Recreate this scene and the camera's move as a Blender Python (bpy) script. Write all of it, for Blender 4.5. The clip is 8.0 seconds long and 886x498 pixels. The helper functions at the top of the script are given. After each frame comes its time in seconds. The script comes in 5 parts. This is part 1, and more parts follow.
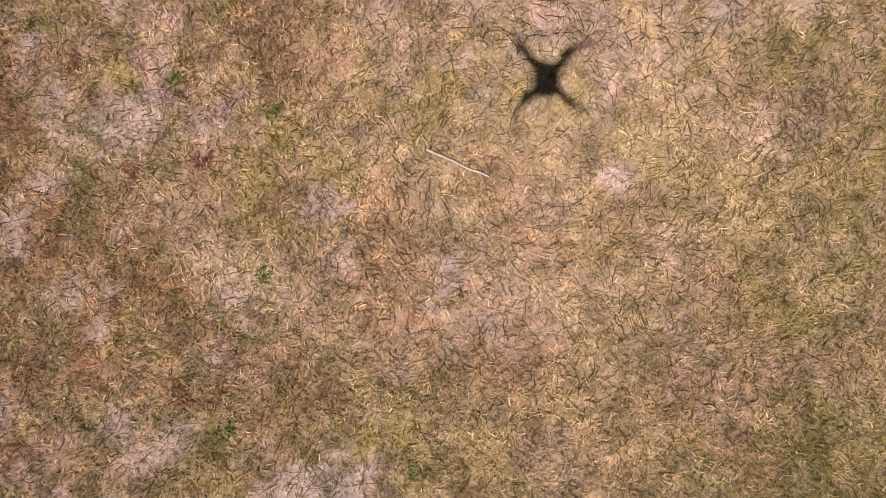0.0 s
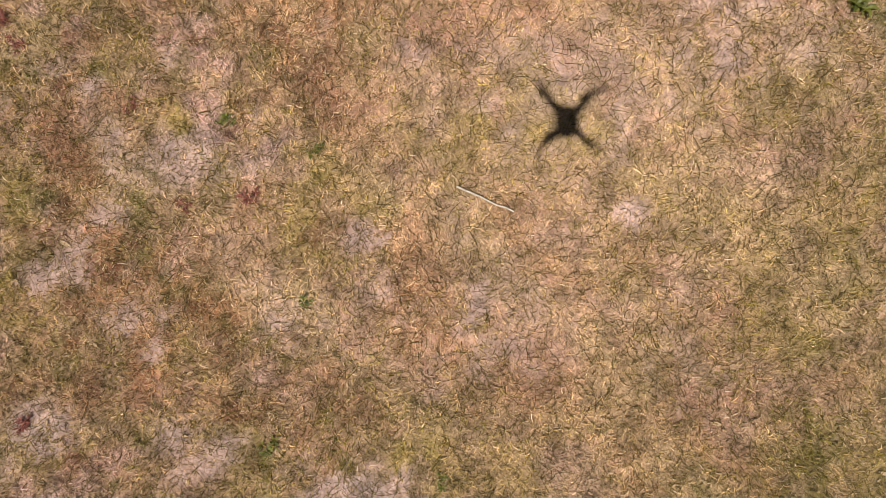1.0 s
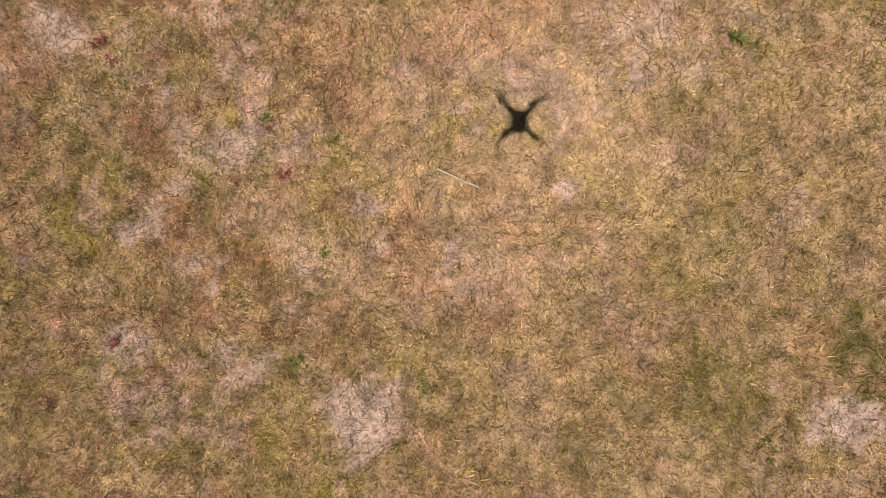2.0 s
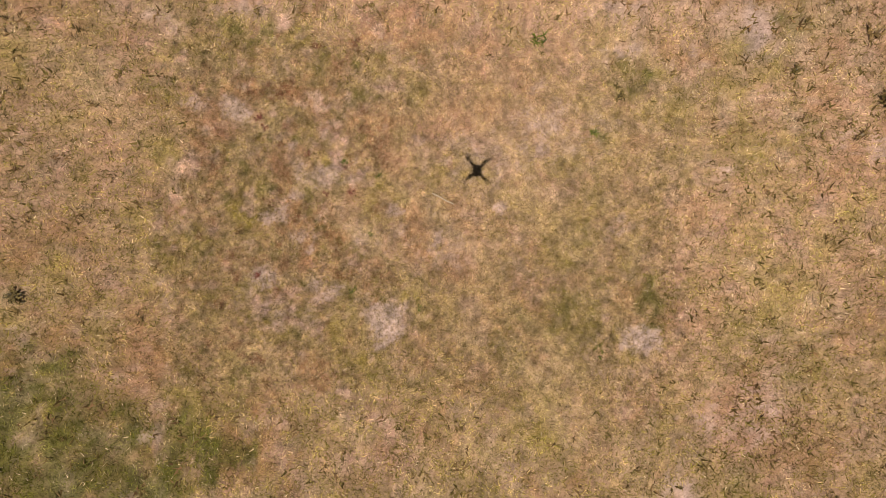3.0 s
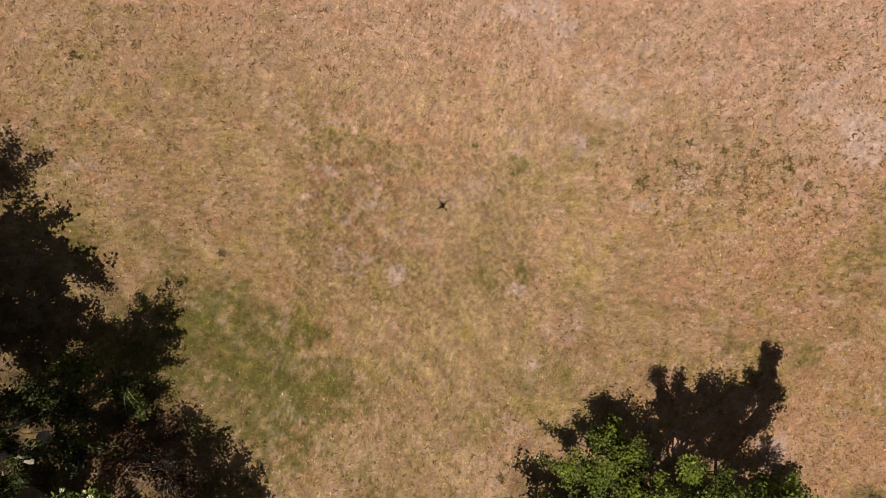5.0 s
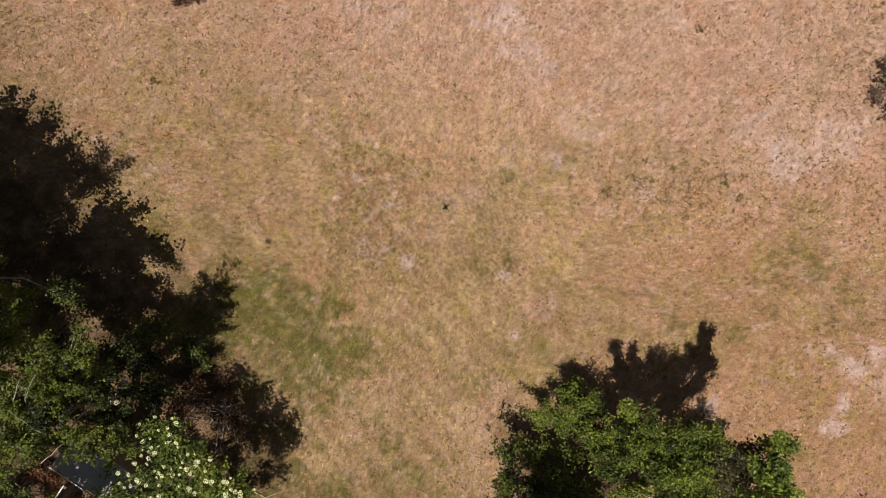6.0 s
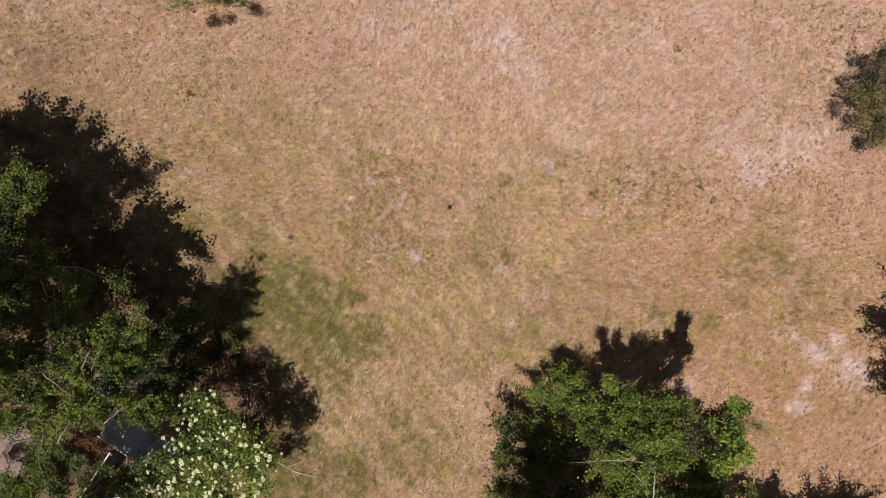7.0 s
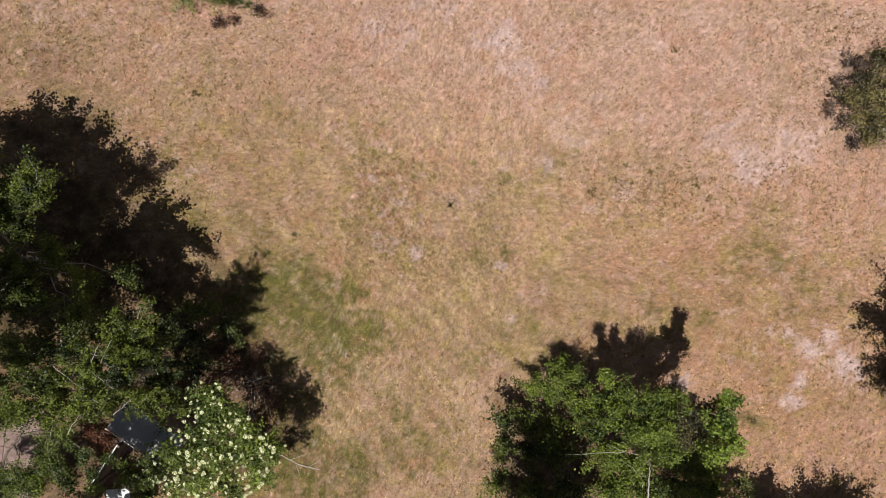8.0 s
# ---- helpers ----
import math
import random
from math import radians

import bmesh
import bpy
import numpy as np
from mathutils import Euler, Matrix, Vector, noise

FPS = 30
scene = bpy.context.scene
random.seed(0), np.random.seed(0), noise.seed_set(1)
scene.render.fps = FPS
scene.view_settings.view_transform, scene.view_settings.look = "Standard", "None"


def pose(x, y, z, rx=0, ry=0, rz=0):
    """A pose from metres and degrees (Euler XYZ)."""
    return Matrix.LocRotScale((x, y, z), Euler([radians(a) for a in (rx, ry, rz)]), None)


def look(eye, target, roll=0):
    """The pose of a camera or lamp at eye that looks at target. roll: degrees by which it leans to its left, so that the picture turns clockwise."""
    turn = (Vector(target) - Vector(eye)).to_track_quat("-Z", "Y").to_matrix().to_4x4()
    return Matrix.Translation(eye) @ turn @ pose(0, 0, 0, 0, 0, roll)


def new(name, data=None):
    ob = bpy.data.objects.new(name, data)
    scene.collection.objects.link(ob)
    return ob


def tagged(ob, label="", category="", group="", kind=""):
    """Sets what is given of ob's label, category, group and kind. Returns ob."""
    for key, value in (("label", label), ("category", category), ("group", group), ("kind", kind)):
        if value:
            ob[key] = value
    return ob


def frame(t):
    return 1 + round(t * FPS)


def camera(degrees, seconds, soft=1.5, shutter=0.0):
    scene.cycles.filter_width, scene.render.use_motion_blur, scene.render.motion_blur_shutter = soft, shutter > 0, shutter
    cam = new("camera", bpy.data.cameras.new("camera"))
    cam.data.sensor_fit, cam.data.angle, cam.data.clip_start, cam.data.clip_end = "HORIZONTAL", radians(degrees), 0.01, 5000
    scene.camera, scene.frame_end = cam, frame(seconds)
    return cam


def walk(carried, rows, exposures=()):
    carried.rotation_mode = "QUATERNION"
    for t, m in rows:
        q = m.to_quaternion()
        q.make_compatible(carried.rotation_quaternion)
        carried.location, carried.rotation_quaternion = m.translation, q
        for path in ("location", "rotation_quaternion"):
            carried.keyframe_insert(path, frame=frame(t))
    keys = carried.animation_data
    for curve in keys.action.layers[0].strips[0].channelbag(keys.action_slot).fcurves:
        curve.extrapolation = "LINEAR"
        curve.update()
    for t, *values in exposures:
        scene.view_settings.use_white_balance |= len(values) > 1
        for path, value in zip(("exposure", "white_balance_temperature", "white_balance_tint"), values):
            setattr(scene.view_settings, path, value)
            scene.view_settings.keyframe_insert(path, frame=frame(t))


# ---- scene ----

# ---------------------------------------------------------------- camera
cam = camera(66.0, 8.0, soft=0.75)
# seconds, eye x y z, tilt x, tilt y, heading: a lens that looks straight down and rises
ROWS = [
    (0.0, 0.148, -0.146, 3.041, -0.68, -0.64, -0.15),
    (0.5, 0.034, -0.049, 3.170, -0.76, -0.77, -0.03),
    (1.0, 0.000, 0.000, 3.300, -0.77, -0.80, 0.00),
    (1.5, 0.030, -0.044, 3.427, -0.83, -0.80, 0.05),
    (2.0, 0.079, -0.200, 4.458, -0.85, -0.97, 0.45),
    (2.2, 0.103, -0.259, 5.168, -0.78, -0.88, 0.66),
    (3.3, 0.070, -0.298, 9.800, -1.12, -1.50, 4.56),
    (3.5, 0.092, -0.285, 10.739, -1.22, -1.50, 4.91),
    (4.0, 0.162, -0.286, 13.263, -1.23, -1.55, 5.67),
    (4.5, 0.244, -0.249, 15.460, -1.23, -1.57, 6.13),
    (4.7, 0.279, -0.237, 16.415, -1.16, -1.56, 6.30),
    (5.8, 0.072, -0.327, 21.377, -1.36, -1.70, 7.57),
    (6.0, 0.022, -0.327, 22.242, -1.45, -1.67, 7.81),
    (6.5, -0.117, -0.455, 23.926, -1.35, -1.68, 7.97),
    (7.0, -0.206, -0.607, 24.834, -1.10, -1.74, 8.04),
    (7.5, -0.185, -0.693, 25.170, -0.96, -1.65, 8.08),
    (8.0, -0.165, -0.645, 25.301, -1.23, -1.59, 8.09),
]
EXPOSURE = [(0.0, 0.02, 6150, 14), (0.5, 0.01, 6500, 10), (1.0, 0.02, 6500, 10), (2.2, -0.03, 6800, 10), (3.3, -0.09, 6950, 8), (4.7, -0.11, 7000, 8), (6.5, 0.04, 6400, 10), (8.0, 0.13, 6030, 10)]
walk(cam, [(t, pose(x, y, z, a, b, c)) for t, x, y, z, a, b, c in ROWS], EXPOSURE)

# ---------------------------------------------------------------- light
SHADE = Vector((0.1858, 0.1842))            # ground offset of a shadow for each metre of height
world = bpy.data.worlds.new("world")
scene.world = world
world.use_nodes = True
wn = world.node_tree
sky = wn.nodes.new("ShaderNodeTexSky")
sky.sky_type = "NISHITA"
sky.sun_disc = False
sky.air_density, sky.dust_density, sky.altitude = 0.55, 0.3, 300.0
sky.sun_elevation = radians(75.3)
sky.sun_rotation = radians(225.2)
soften = wn.nodes.new("ShaderNodeHueSaturation")     # thin summer haze whitens the blue
soften.inputs["Saturation"].default_value = 0.4
wn.links.new(sky.outputs["Color"], soften.inputs["Color"])
wn.links.new(soften.outputs["Color"], wn.nodes["Background"].inputs["Color"])
wn.nodes["Background"].inputs["Strength"].default_value = 0.05
sun = new("sun", bpy.data.lights.new("sun", "SUN"))
sun.data.energy = 4.9
sun.data.angle = radians(0.11)             # clear, dry noon air: the drone's shadow keeps its arms
sun.data.color = (1.0, 0.95, 0.87)
sun.matrix_world = look((-18.58, -18.42, 100.0), (0, 0, 0))


# ---------------------------------------------------------------- materials
def material(name, roughness=0.8, specular=0.2):
    m = bpy.data.materials.new(name)
    m.use_nodes = True
    n = m.node_tree
    b = n.nodes["Principled BSDF"]
    b.inputs["Roughness"].default_value = roughness
    b.inputs["Specular IOR Level"].default_value = specular
    b.inputs["Diffuse Roughness"].default_value = 1.0 if roughness > 0.75 else 0.0
    return m, n, b


def node(n, kind, **values):
    made = n.nodes.new("ShaderNode" + kind)
    for key, value in values.items():
        made.inputs[key].default_value = value
    return made


def noise_node(n, scale, detail=4.0, rough=0.6):
    co = n.nodes.new("ShaderNodeTexCoord")
    tex = node(n, "TexNoise", Scale=scale, Detail=detail, Roughness=rough)
    n.links.new(co.outputs["Object"], tex.inputs["Vector"])
    return tex


def ramp(n, source, stops):
    r = n.nodes.new("ShaderNodeValToRGB")
    r.color_ramp.elements[0].position, r.color_ramp.elements[0].color = stops[0][0], (*stops[0][1], 1)
    r.color_ramp.elements[1].position, r.color_ramp.elements[1].color = stops[-1][0], (*stops[-1][1], 1)
    for at, c in stops[1:-1]:
        r.color_ramp.elements.new(at).color = (*c, 1)
    n.links.new(source, r.inputs["Fac"])
    return r


def times(n, a, b, fac=1.0):
    mix = n.nodes.new("ShaderNodeMix")
    mix.data_type, mix.blend_type = "RGBA", "MULTIPLY"
    mix.inputs["Factor"].default_value = fac
    n.links.new(a, mix.inputs["A"])
    n.links.new(b, mix.inputs["B"])
    return mix.outputs["Result"]


def bump(n, b, source, strength, distance):
    k = node(n, "Bump", Strength=strength, Distance=distance)
    n.links.new(source, k.inputs["Height"])
    n.links.new(k.outputs["Normal"], b.inputs["Normal"])


def noisy(name, dark, light, scale, roughness=0.8, specular=0.2, relief=0.4, depth=0.01, fine=6.0):
    """Two colours mixed by coarse and fine noise, with a bump."""
    m, n, b = material(name, roughness, specular)
    big, small = noise_node(n, scale), noise_node(n, scale * fine, 6.0, 0.7)
    base = ramp(n, big.outputs["Fac"], [(0.3, dark), (0.7, light)])
    grain = ramp(n, small.outputs["Fac"], [(0.3, (0.62, 0.62, 0.62)), (0.7, (1.25, 1.25, 1.25))])
    n.links.new(times(n, base.outputs["Color"], grain.outputs["Color"]), b.inputs["Base Color"])
    bump(n, b, small.outputs["Fac"], relief, depth)
    return m


def tinted(name, roughness, specular, spread, through_light=0.0):
    """The mesh's own tint, each blade or leaf a little lighter or darker than the next."""
    m, n, b = material(name, roughness, specular)
    tint = n.nodes.new("ShaderNodeAttribute")
    tint.attribute_name = "tint"
    geo = n.nodes.new("ShaderNodeNewGeometry")
    vary = ramp(n, geo.outputs["Random Per Island"], [(0.0, (1 - spread,) * 3), (1.0, (1 + spread,) * 3)])
    colour = times(n, tint.outputs["Color"], vary.outputs["Color"])
    n.links.new(colour, b.inputs["Base Color"])
    if through_light:
        t = n.nodes.new("ShaderNodeBsdfTranslucent")
        n.links.new(colour, t.inputs["Color"])
        mix = node(n, "MixShader", Fac=through_light)
        n.links.new(b.outputs["BSDF"], mix.inputs[1])
        n.links.new(t.outputs["BSDF"], mix.inputs[2])
        n.links.new(mix.outputs["Shader"], n.nodes["Material Output"].inputs["Surface"])
    return m


def soil_material():
    m, n, b = material("dry_soil", 0.95, 0.1)
    tint = n.nodes.new("ShaderNodeAttribute")
    tint.attribute_name = "tint"
    grit, clods, straw = noise_node(n, 110.0, 4.0, 0.75), noise_node(n, 38.0, 6.0, 0.65), noise_node(n, 11.0, 5.0, 0.7)
    g = ramp(n, grit.outputs["Fac"], [(0.32, (0.66, 0.63, 0.60)), (0.5, (1.02, 1.0, 0.98)), (0.68, (1.28, 1.27, 1.26))])
    c = ramp(n, clods.outputs["Fac"], [(0.32, (0.66, 0.63, 0.60)), (0.5, (1.0, 1.0, 1.0)), (0.7, (1.2, 1.2, 1.2))])
    s = ramp(n, straw.outputs["Fac"], [(0.35, (0.76, 0.74, 0.72)), (0.62, (1.12, 1.12, 1.12))])
    colour = times(n, times(n, times(n, tint.outputs["Color"], g.outputs["Color"]), c.outputs["Color"]), s.outputs["Color"])
    n.links.new(colour, b.inputs["Base Color"])
    bump(n, b, clods.outputs["Fac"], 0.6, 0.012)
    return m


SOIL = soil_material()
GRASS = tinted("grass_blades", 0.8, 0.08, 0.50, 0.12)
LEAF = tinted("leaves", 0.48, 0.32, 0.45, 0.25)
PETAL = tinted("petals", 0.7, 0.2, 0.12, 0.2)
BARK = noisy("bark", (0.10, 0.075, 0.055), (0.24, 0.19, 0.15), 6.0, 0.9, 0.1, 0.8, 0.02)
PALE_BARK = noisy("pale_bark", (0.26, 0.22, 0.18), (0.46, 0.41, 0.35), 7.0, 0.85, 0.15, 0.6, 0.01)
TWIG = noisy("dry_twig", (0.42, 0.35, 0.27), (0.74, 0.67, 0.57), 30.0, 0.85, 0.15, 0.5, 0.003)
FALLEN = noisy("fallen_leaf", (0.42, 0.28, 0.15), (0.66, 0.50, 0.32), 25.0, 0.8, 0.2, 0.3, 0.002)
ROOF = noisy("roof_felt", (0.34, 0.333, 0.327), (0.47, 0.462, 0.455), 1.3, 0.8, 0.2, 0.3, 0.004, 40.0)
WHITE = noisy("white_paint", (0.58, 0.56, 0.53), (0.80, 0.79, 0.76), 3.0, 0.55, 0.35, 0.2, 0.002, 20.0)
BOARDS = noisy("weathered_boards", (0.16, 0.11, 0.08), (0.34, 0.25, 0.18), 4.0, 0.85, 0.15, 0.5, 0.004, 12.0)
PAVING = noisy("paving", (0.26, 0.175, 0.145), (0.40, 0.285, 0.245), 3.0, 0.9, 0.15, 0.4, 0.004, 14.0)
SHELL = noisy("drone_shell", (0.16, 0.16, 0.17), (0.22, 0.22, 0.23), 20.0, 0.45, 0.4, 0.05, 0.001)


# ---------------------------------------------------------------- mesh helpers
def mesh_of(name, verts, tris, mat, tint=None, smooth=False):
    """A triangle mesh from arrays; tint: a colour for each vertex."""
    verts, tris = np.asarray(verts, np.float32), np.asarray(tris, np.int32)
    me = bpy.data.meshes.new(name)
    me.vertices.add(len(verts))
    me.vertices.foreach_set("co", verts.ravel())
    me.loops.add(tris.size)
    me.loops.foreach_set("vertex_index", tris.ravel())
    me.polygons.add(len(tris))
    me.polygons.foreach_set("loop_start", np.arange(0, tris.size, tris.shape[1], dtype=np.int32))
    me.update(calc_edges=True)
    me.materials.append(mat)
    if tint is not None:
        a = me.color_attributes.new("tint", "FLOAT_COLOR", "POINT")
        a.data.foreach_set("color", np.c_[tint, np.ones(len(tint))].astype(np.float32).ravel())
    if smooth:
        me.polygons.foreach_set("use_smooth", np.ones(len(tris), bool))
    me.update()
    return me


def part_mesh(name, me, parent=None, label="", m=None):
    ob = new(name, me)
    ob.parent = parent
    if m is not None:
        ob.matrix_basis = m
    return tagged(ob, label)


def part(name, bm, mat, parent=None, label="", m=None, smooth=False):
    """Links a bmesh as one mesh object under a thing or a part."""
    me = bpy.data.meshes.new(name)
    bmesh.ops.recalc_face_normals(bm, faces=bm.faces)
    bm.to_mesh(me)
    bm.free()
    me.materials.append(mat)
    if smooth:
        me.polygons.foreach_set("use_smooth", np.ones(len(me.polygons), bool))
    return part_mesh(name, me, parent, label, m)


def thing(name, place, label, category, group="", turn=0.0):
    root = new(name)
    root.matrix_basis = pose(*place, 0, 0, turn)
    return tagged(root, label, category, group)


def box(size, at=(0, 0, 0), bevel=0.0, bm=None, turn=None):
    bm = bm or bmesh.new()
    got = bmesh.ops.create_cube(bm, size=1.0)["verts"]
    bmesh.ops.scale(bm, vec=size, verts=got)
    if bevel:
        edges = list({e for v in got for e in v.link_edges})
        got = list({v for f in bmesh.ops.bevel(bm, geom=edges, offset=bevel, segments=2, affect="EDGES")["faces"] for v in f.verts} | {v for v in got if v.is_valid})
    if turn is not None:
        bmesh.ops.transform(bm, matrix=turn, verts=got)
    bmesh.ops.translate(bm, vec=at, verts=got)
    return bm


def tube(points, radii, sides=8, bm=None):
    """A tapered, bent tube through the points."""
    bm = bm or bmesh.new()
    points = [Vector(p) for p in points]
    rings = []
    for k, (p, r) in enumerate(zip(points, radii)):
        way = (points[min(k + 1, len(points) - 1)] - points[max(k - 1, 0)]).normalized()
        turn = way.to_track_quat("Z", "Y").to_matrix()
        rings.append([bm.verts.new(p + turn @ Vector((r * math.cos(a), r * math.sin(a), 0)))
                      for a in (2 * math.pi * s / sides for s in range(sides))])
    for one, two in zip(rings, rings[1:]):
        for s in range(sides):
            bm.faces.new((one[s], one[(s + 1) % sides], two[(s + 1) % sides], two[s]))
    bm.faces.new(rings[0][::-1])
    bm.faces.new(rings[-1])
    return bm


# ---------------------------------------------------------------- the field's own pattern
def lattice(ix, iy, seed):
    h = (ix.astype(np.int64) * 374761393 + iy.astype(np.int64) * 668265263 + seed * 982451653) & 0x7FFFFFFF
    h = ((h ^ (h >> 13)) * 1274126177) & 0x7FFFFFFF
    return ((h ^ (h >> 16)) & 0xFFFF) / 65535.0


def value_noise(x, y, seed):
    ix, iy = np.floor(x), np.floor(y)
    u, v = x - ix, y - iy
    u, v = u * u * (3 - 2 * u), v * v * (3 - 2 * v)
    a, b = lattice(ix, iy, seed), lattice(ix + 1, iy, seed)
    c, d = lattice(ix, iy + 1, seed), lattice(ix + 1, iy + 1, seed)
    return (a + (b - a) * u) * (1 - v) + (c + (d - c) * u) * v


def fbm(x, y, size, seed, octaves=4, fall=0.55):
    """Noise about 0, roughly -1 to 1, whose largest lumps are size metres across."""
    total, weight, norm = 0.0, 1.0, 0.0
    for k in range(octaves):
        f = 2.03 ** k / size
        total = total + weight * (value_noise(x * f + 17.3 * k, y * f - 9.1 * k, seed + k) * 2 - 1)
        norm += weight
        weight *= fall
    return total / norm * 1.6


# bare, pale soil: x, y, half widths, strength
BARE_NEAR = [
    (-1.17, 0.44, 0.14, 0.08, 0.9), (-0.86, 0.58, 0.05, 0.07, 0.8), (-1.63, 0.73, 0.08, 0.05, 0.8), (-1.79, 0.82, 0.06, 0.05, 0.7),
    (-1.25, 0.92, 0.04, 0.06, 0.8), (-1.55, 0.12, 0.12, 0.07, 0.7), (-1.72, -0.12, 0.07, 0.08, 0.9), (-1.92, -0.18, 0.12, 0.07, 0.8),
    (-1.53, -0.39, 0.11, 0.07, 0.9), (-1.88, -0.90, 0.11, 0.09, 1.0), (-1.03, -1.01, 0.05, 0.06, 0.9), (-0.35, 0.00, 0.10, 0.09, 0.8),
    (0.94, 0.12, 0.09, 0.08, 0.8), (-1.36, -0.53, 0.08, 0.05, 0.7), (-0.73, -0.42, 0.08, 0.09, 0.7), (-0.10, 0.91, 0.11, 0.07, 0.6),
    (1.46, 0.90, 0.12, 0.10, 0.6), (0.21, -0.34, 0.08, 0.08, 0.7), (0.61, 0.83, 0.30, 0.14, 0.45),
    (0.20, -0.40, 0.55, 0.38, 0.42),
]
BARE_MID = [
    (-0.35, -1.39, 0.21, 0.27, 1.1), (2.82, -1.37, 0.21, 0.17, 0.85), (-2.37, 1.12, 0.18, 0.14, 0.9), (-1.92, -0.91, 0.12, 0.11, 0.9),
    (-1.21, 0.38, 0.30, 0.11, 0.7), (4.23, -2.30, 0.60, 0.42, 0.42), (3.42, -3.25, 0.16, 0.14, 0.6), (6.98, 1.98, 0.40, 0.40, 0.6),
    (5.91, 1.17, 0.53, 0.27, 0.6), (4.72, 3.57, 0.62, 0.31, 0.45), (2.10, 2.12, 0.27, 0.16, 0.6), (-2.88, 1.14, 0.20, 0.11, 0.6),
    (1.55, 1.18, 0.53, 0.44, 0.5), (-1.48, -0.29, 0.20, 0.12, 0.6), (-1.07, -1.01, 0.20, 0.12, 0.6), (-4.15, -3.05, 0.40, 0.10, 0.3), (0.55, 0.7, 0.55, 0.4, 0.5), (3.2, 2.4, 0.9, 0.55, 0.32), (4.56, 3.9, 0.45, 0.7, 0.4),
]
BARE_FAR = [
    (14.46, -4.97, 0.50, 0.28, 0.8), (14.74, -4.10, 0.34, 0.40, 0.85), (15.02, -2.91, 0.50, 0.34, 0.75), (16.44, -3.25, 0.55, 0.6, 0.95),
    (15.52, -2.41, 0.29, 0.42, 0.9), (13.90, -2.46, 0.71, 0.29, 0.8), (11.62, 3.60, 0.94, 0.75, 0.8), (10.53, 4.40, 0.84, 0.54, 0.7),
    (1.61, 6.84, 0.75, 0.54, 0.9), (2.63, 5.67, 0.84, 0.92, 0.6), (4.52, 4.05, 0.88, 0.88, 0.5), (-0.74, 7.78, 1.26, 0.42, 0.7),
    (-2.45, 6.48, 1.05, 0.75, 0.5), (7.13, 7.67, 0.71, 0.42, 0.6), (12.74, 4.83, 1.05, 0.75, 0.75), (13.27, -0.02, 0.63, 0.34, 0.5),
    (14.22, 7.93, 0.84, 0.54, 0.5), (10.31, 2.24, 0.84, 0.42, 0.5), (-8.60, 0.50, 0.42, 0.25, 0.7), (10.33, -5.06, 0.46, 0.63, 0.6),
]
GREEN_NEAR = [
    (-0.56, 0.42, 0.11, 0.11, 0.7), (-1.24, 0.26, 0.25, 0.16, 0.7), (-1.60, -0.22, 0.11, 0.08, 0.9), (1.44, -0.12, 0.36, 0.25, 0.35),
    (1.68, 0.23, 0.22, 0.11, 0.4), (-1.14, -0.37, 0.19, 0.11, 0.7), (-1.92, -0.54, 0.22, 0.14, 0.8), (-1.79, -1.08, 0.27, 0.14, 0.7),
    (-0.84, -1.00, 0.14, 0.07, 0.9), (-1.26, 0.99, 0.16, 0.11, 0.6), (-0.59, 0.72, 0.14, 0.11, 0.6), (0.47, 0.64, 0.44, 0.30, 0.45),
    (0.09, -0.53, 0.22, 0.14, 0.3), (2.07, 1.11, 0.14, 0.08, 1.0), (-1.05, 0.57, 0.07, 0.07, 0.8), (-0.32, 0.99, 0.16, 0.11, 0.6),
    (0.31, 0.12, 0.55, 0.33, 0.35), (1.95, -0.3, 0.8, 1.1, 0.4), (-1.7, 0.0, 0.7, 1.4, 0.85), (-1.1, -1.3, 1.5, 0.5, 0.9), (-1.2, -0.7, 0.7, 0.5, 0.7),
]
GREEN_MID = [
    (3.01, -0.99, 0.37, 0.34, 0.8), (-4.86, -3.77, 1.78, 1.16, 1.15), (-3.64, -3.67, 0.98, 0.80, 0.9), (-4.16, -2.64, 0.53, 0.36, 0.7),
    (-3.32, 1.71, 0.44, 0.49, 0.3), (-3.14, 2.23, 0.27, 0.20, 0.3), (4.13, 2.53, 0.53, 0.36, 0.3),
    (2.04, -1.24, 0.53, 0.36, 0.4), (6.57, 2.85, 0.53, 0.44, 0.25), (2.39, 1.84, 0.44, 0.27, 0.5),
]
GREEN_FAR = [
    (-4.11, -4.90, 1.68, 1.68, 1.2), (-5.44, -3.61, 1.26, 1.05, 1.15), (-2.71, -5.13, 1.26, 1.26, 0.7), (-7.05, -0.99, 1.26, 0.84, 0.5),
    (-1.45, -8.15, 1.89, 1.89, 0.45), (0.66, -8.08, 1.26, 1.26, 0.5), (12.51, 0.62, 1.26, 1.26, 0.4), (14.66, -0.58, 1.05, 1.26, 0.5),
    (-2.93, 2.43, 1.05, 0.63, 0.2), (7.65, 2.70, 1.26, 0.63, 0.25), (6.05, 1.94, 0.63, 0.42, 0.3), (9.60, 2.67, 0.84, 0.42, 0.25),
    (2.84, -3.94, 4.19, 1.68, 0.25), (13.05, -5.77, 0.63, 0.25, 0.8), (-14.74, 4.22, 2.51, 1.26, 0.25), (7.88, -1.74, 2.51, 1.05, 0.25),
    (-3.71, -10.16, 1.05, 1.05, 0.6), (-5.05, -6.51, 1.26, 0.84, 0.8), (-3.4, -8.4, 1.5, 1.8, 0.6), (-2.6, -10.2, 1.6, 1.2, 0.6), (-3.2, -9.3, 1.9, 1.6, 0.85), (-5.5, -10.0, 1.5, 1.0, 0.8),
]
